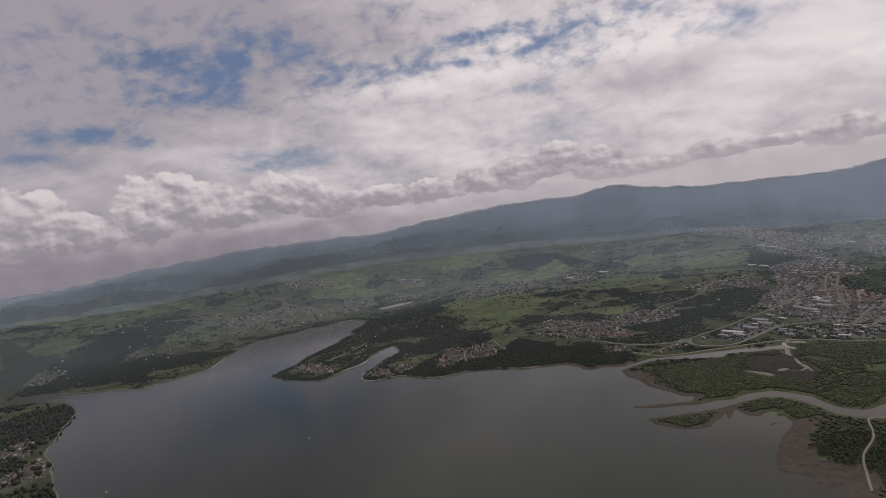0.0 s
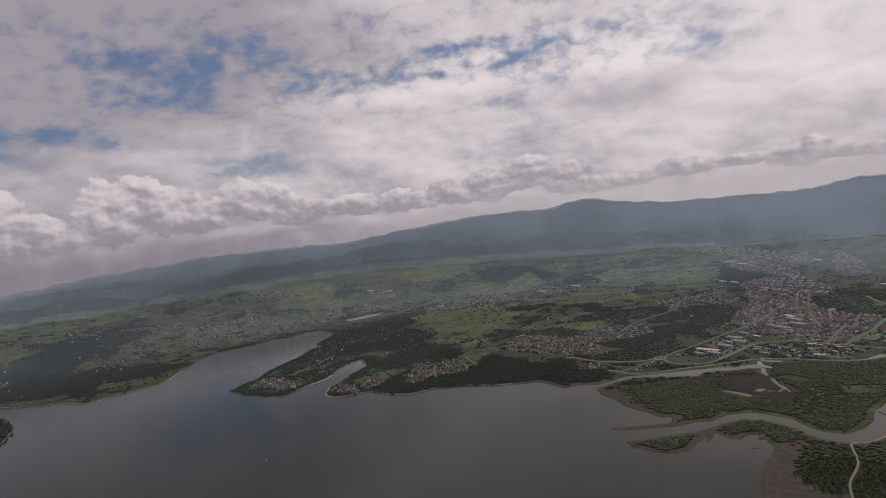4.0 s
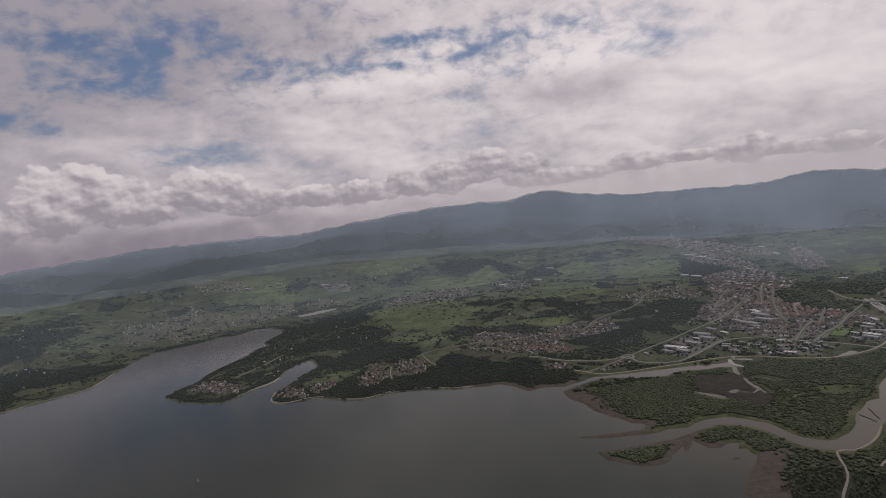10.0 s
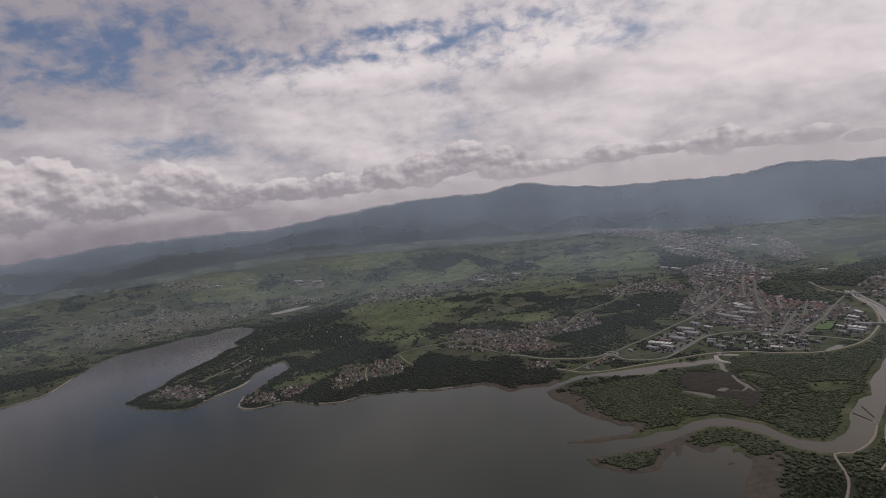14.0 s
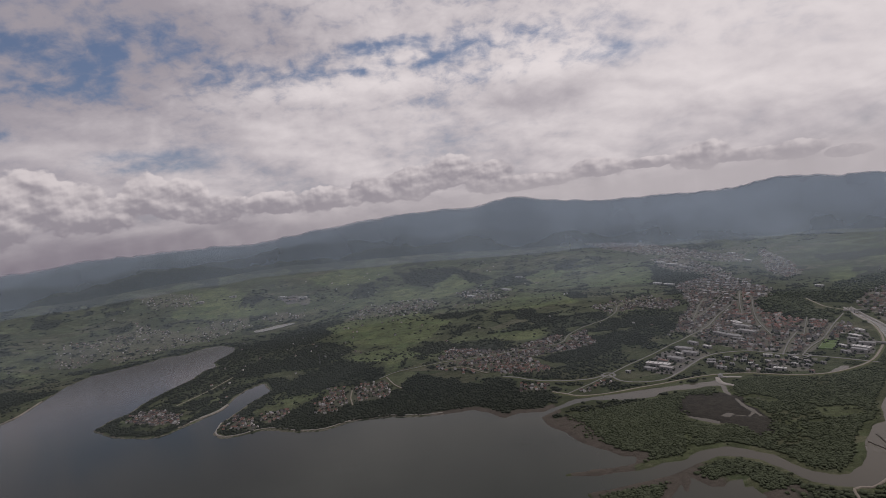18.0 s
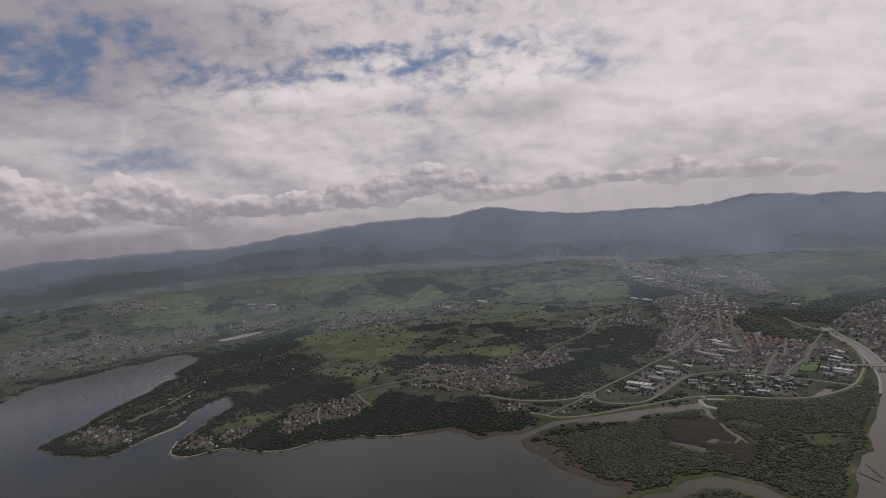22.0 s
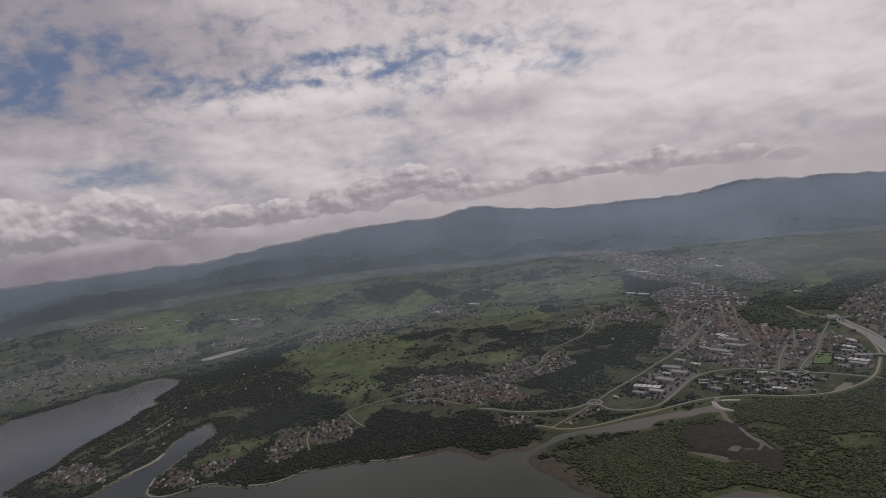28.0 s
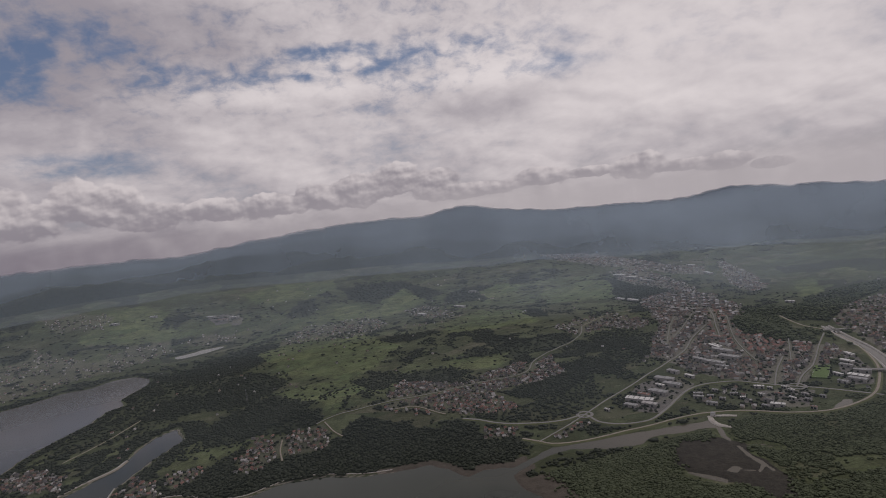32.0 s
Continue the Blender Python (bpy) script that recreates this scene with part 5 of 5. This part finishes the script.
# ---- sailing boats ----
def boat():
    top = new("sailing_boat")
    bm = bmesh.new()
    rows = []
    for k in range(7):
        u = k / 6
        w = 1.1 * math.sin(math.pi * min(0.5, u * 0.62 + 0.12)) * (1 - u**3) + 0.02
        yy = -3.5 + 7 * u
        rows.append([bm.verts.new(q) for q in ((-w, yy, 0.7 + 0.2 * u), (-w * 0.6, yy, -0.2), (w * 0.6, yy, -0.2), (w, yy, 0.7 + 0.2 * u))])
    for a2, b2 in zip(rows, rows[1:]):
        for k in range(4):
            bm.faces.new((a2[k], a2[(k + 1) % 4], b2[(k + 1) % 4], b2[k]))
    bm.faces.new(rows[0])
    part("hull", bm, WHITE, top)
    bm = bmesh.new()
    bmesh.ops.create_cone(bm, cap_ends=True, segments=8, radius1=0.09, radius2=0.05, depth=9, matrix=pose(0, 0.5, 5))
    part("mast", bm, GREY_SHEET, top)
    for nm, pts in (("mainsail", ((0, 0.4, 1.4), (0.25, -3.1, 1.4), (0.0, 0.4, 9.2))), ("foresail", ((0, 0.7, 1.2), (0.2, 3.3, 1.0), (0, 0.7, 7.6)))):
        bm = bmesh.new()
        fr = [bm.verts.new(p) for p in pts]
        bk = [bm.verts.new((p[0] + 0.05, p[1], p[2])) for p in pts]
        bm.faces.new(fr)
        bm.faces.new(bk[::-1])
        for k in range(3):
            bm.faces.new((fr[k], fr[(k + 1) % 3], bk[(k + 1) % 3], bk[k]))
        part(nm, bm, CANVAS, top)
    return tagged(top, "small white sailing boat on the open lake", "sailboat", "boats on the lake")


first = boat()
first.matrix_basis = pose(*BOATS[0], 0, 0, 0, 40) @ Matrix.Scale(0.75, 4)
copy_thing(first, pose(*BOATS[1], 0, 0, 0, 110))


# ---- single landmarks ----
def at_ground(x, y):
    return float(ground(np.array([float(x)]), np.array([float(y)]))[0])


# the sports pitch at the town edge
p0, p1, p2, p3 = (Vector((*q, 0)) for q in PITCH)
bm = bmesh.new()
hz0 = max(at_ground(*(p0.lerp(p1, a).lerp(p3.lerp(p2, a), b))[:2]) for a in (0, 0.33, 0.67, 1) for b in (0, 0.2, 0.4, 0.6, 0.8, 1)) + 0.8
top = [bm.verts.new((q.x, q.y, hz0)) for q in (p0, p1, p2, p3)]
low = [bm.verts.new((q.x, q.y, hz0 - 4)) for q in (p0, p1, p2, p3)]
bm.faces.new(top)
for k in range(4):
    bm.faces.new((top[k], low[k], low[(k + 1) % 4], top[(k + 1) % 4]))
bmesh.ops.recalc_face_normals(bm, faces=bm.faces)
TURF = plain("pitch_turf", (0.075, 0.12, 0.04), (0.10, 0.15, 0.05), 0.03)
pitch = part("sports_pitch", bm, TURF)
tagged(pitch, "bright green grass sports pitch at the town edge", "sports pitch", kind="structure")
for a, b in ((p0, p1), (p1, p2), (p2, p3), (p3, p0), ((p0 + p3) / 2, (p1 + p2) / 2)):
    mid2 = (a + b) / 2 * 0.97 + (p0 + p2) / 2 * 0.03
    bm = bmesh.new()
    d2 = b - a
    box(bm, mid2.x, mid2.y, hz0 + 0.03, d2.length * 0.94, 0.2, 0.05, math.degrees(math.atan2(d2.y, d2.x)))
    part("line", bm, WHITE, pitch)

# pump house where the old arm leaves the dike
px, py = PUMP_HOUSE[0]
pump = new("pump_house")
bm = bmesh.new()
box(bm, 0, 0, 3, 9, 7, 6)
part("wall", bm, WHITE, pump)
bm = bmesh.new()
box(bm, 0, 0, 6.2, 10, 8, 0.5)
part("roof", bm, GREY_SHEET, pump)
bm = bmesh.new()
box(bm, 0, -9, 0.8, 5, 14, 2.4)
part("outlet", bm, CONCRETE, pump)
pump.matrix_basis = pose(px, py, max(0.5, at_ground(px, py)), 0, 0, 25)
tagged(pump, "small white pump house with a concrete outlet", "pump house")

# the church of the old town
church = new("church")
bm = bmesh.new()
box(bm, 0, 7, 3, 8, 15, 9)
part("nave", bm, PLASTER_ONE, church)
bm = bmesh.new()
gable(bm, 8, 15, 7.5, 4.5)
bmesh.ops.translate(bm, verts=bm.verts, vec=(0, 7, 0))
bmesh.ops.recalc_face_normals(bm, faces=bm.faces)
part("roof", bm, RED_TILES, church)
bm = bmesh.new()
box(bm, 0, -2.5, 7.5, 4.6, 4.6, 18)
part("tower", bm, WHITE, church)
bm = bmesh.new()
bmesh.ops.create_cone(bm, cap_ends=True, segments=8, radius1=3.2, radius2=0.1, depth=9, matrix=pose(0, -2.5, 21))
part("spire", bm, GREY_SHEET, church)
for e in (-1, 1):
    bm = bmesh.new()
    box(bm, e * 2.32, -2.5, 13, 0.1, 1.4, 2.6)
    part("belfry_window", bm, GLASS, church)
church.matrix_basis = pose(1240, 1853, at_ground(1240, 1853), 0, 0, 25)
tagged(church, "pale church with a pointed tower among red roofs", "church")

# groynes in the river bend
STONE = plain("dark_stone", (0.05, 0.045, 0.04), (0.12, 0.11, 0.095), 0.4)
for a, b in ((GROYNES[0], GROYNES[1]), (GROYNES[2], GROYNES[3])):
    g = new("groyne")
    va, vb = Vector((*a, 0)), Vector((*b, 0))
    n = int((vb - va).length / 2.2)
    for k in range(n):
        q = va.lerp(vb, k / max(1, n - 1))
        bm = bmesh.new()
        bmesh.ops.create_icosphere(bm, subdivisions=1, radius=1.5)
        for v4 in bm.verts:
            v4.co *= rng.uniform(0.75, 1.2)
            v4.co.z *= 0.7
        ob = part("stone", bm, STONE, g)
        ob.location = (q.x + rng.uniform(-0.6, 0.6), q.y + rng.uniform(-0.6, 0.6), 0.3)
    tagged(g, "low line of dark boulders reaching into the river", "groyne", "groynes in the river bend")

# mast on the wooded rise
mx, my = MAST[0]
mast = new("radio_mast")
for k in range(4):
    sx, sy = ((-1, -1), (1, -1), (1, 1), (-1, 1))[k]
    bm = bmesh.new()
    vs = bmesh.ops.create_cube(bm, size=1)["verts"]
    for v4 in vs:
        f = 0.5 - v4.co.z
        v4.co = Vector((sx * (0.4 + 1.6 * f) + v4.co.x * 0.35, sy * (0.4 + 1.6 * f) + v4.co.y * 0.35, 19 + v4.co.z * 38))
    part("leg", bm, GREY_SHEET, mast)
for k in range(9):
    h = 3 + k * 4
    w = 2 * (0.4 + 1.6 * (1 - h / 38)) + 0.3
    bm = bmesh.new()
    for e in (-1, 1):
        box(bm, 0, e * w / 2, h, w, 0.2, 0.2)
        box(bm, e * w / 2, 0, h, 0.2, w, 0.2)
    part("brace", bm, GREY_SHEET, mast)
mast.matrix_basis = pose(mx, my, at_ground(mx, my) - 0.5)
tagged(mast, "slim grey lattice mast on a wooded rise", "mast")


# bridges over the river
def bridge(a, b, wide, high, label):
    top2 = new("bridge")
    va, vb = Vector((*a, 0)), Vector((*b, 0))
    span = (vb - va).length
    bm = bmesh.new()
    box(bm, 0, 0, high, span, wide, 1.2)
    part("deck", bm, CONCRETE, top2)
    for e in (-1, 1):
        bm = bmesh.new()
        box(bm, 0, e * (wide / 2 - 0.2), high + 1.2, span, 0.25, 1.1)
        part("parapet", bm, CONCRETE, top2)
    for k in (-0.3, 0, 0.3):
        bm = bmesh.new()
        box(bm, span * k, 0, high / 2 - 2, 1.6, wide * 0.8, high + 3)
        bmesh.ops.bevel(bm, geom=bm.edges[:], offset=0.3, segments=1, affect="EDGES")
        part("pier", bm, CONCRETE, top2)
    d3 = vb - va
    top2.matrix_basis = pose(*((va + vb) / 2)[:2], 0, 0, 0, math.degrees(math.atan2(d3.y, d3.x)))
    return tagged(top2, label, "bridge", "bridges over the river")


def across(i, reach):
    a, b = Vector((*RIVER_E[i], 0)), Vector((*RIVER_E[i + 1], 0))
    m2, n2 = (a + b) / 2, (b - a).normalized()
    n2 = Vector((-n2.y, n2.x, 0))
    return (m2 + n2 * reach)[:2], (m2 - n2 * reach)[:2]


bridge(*across(0, 30), 9, 6, "concrete road bridge over the walled river")
bridge(*across(3, 48), 11, 7, "long concrete road bridge over the river")

# mud islets off the delta
for k, (ix, iy) in enumerate(ISLETS):
    bm = bmesh.new()
    bmesh.ops.create_icosphere(bm, subdivisions=2, radius=1)
    for v4 in bm.verts:
        w = 1 + 0.35 * noise.noise(v4.co * 1.7 + Vector((k * 5, 0, 0)))
        v4.co = Vector((v4.co.x * 7 * w, v4.co.y * 3.2 * w, v4.co.z * 0.7))
    ob = part("islet", bm, plain("islet_mud", (0.04, 0.035, 0.03), (0.075, 0.065, 0.05), 0.3))
    ob.matrix_basis = pose(ix, iy, 0, 0, 0, 30 * k)
    tagged(ob, "small dark mud islet off the delta", "islet", "islets off the delta")
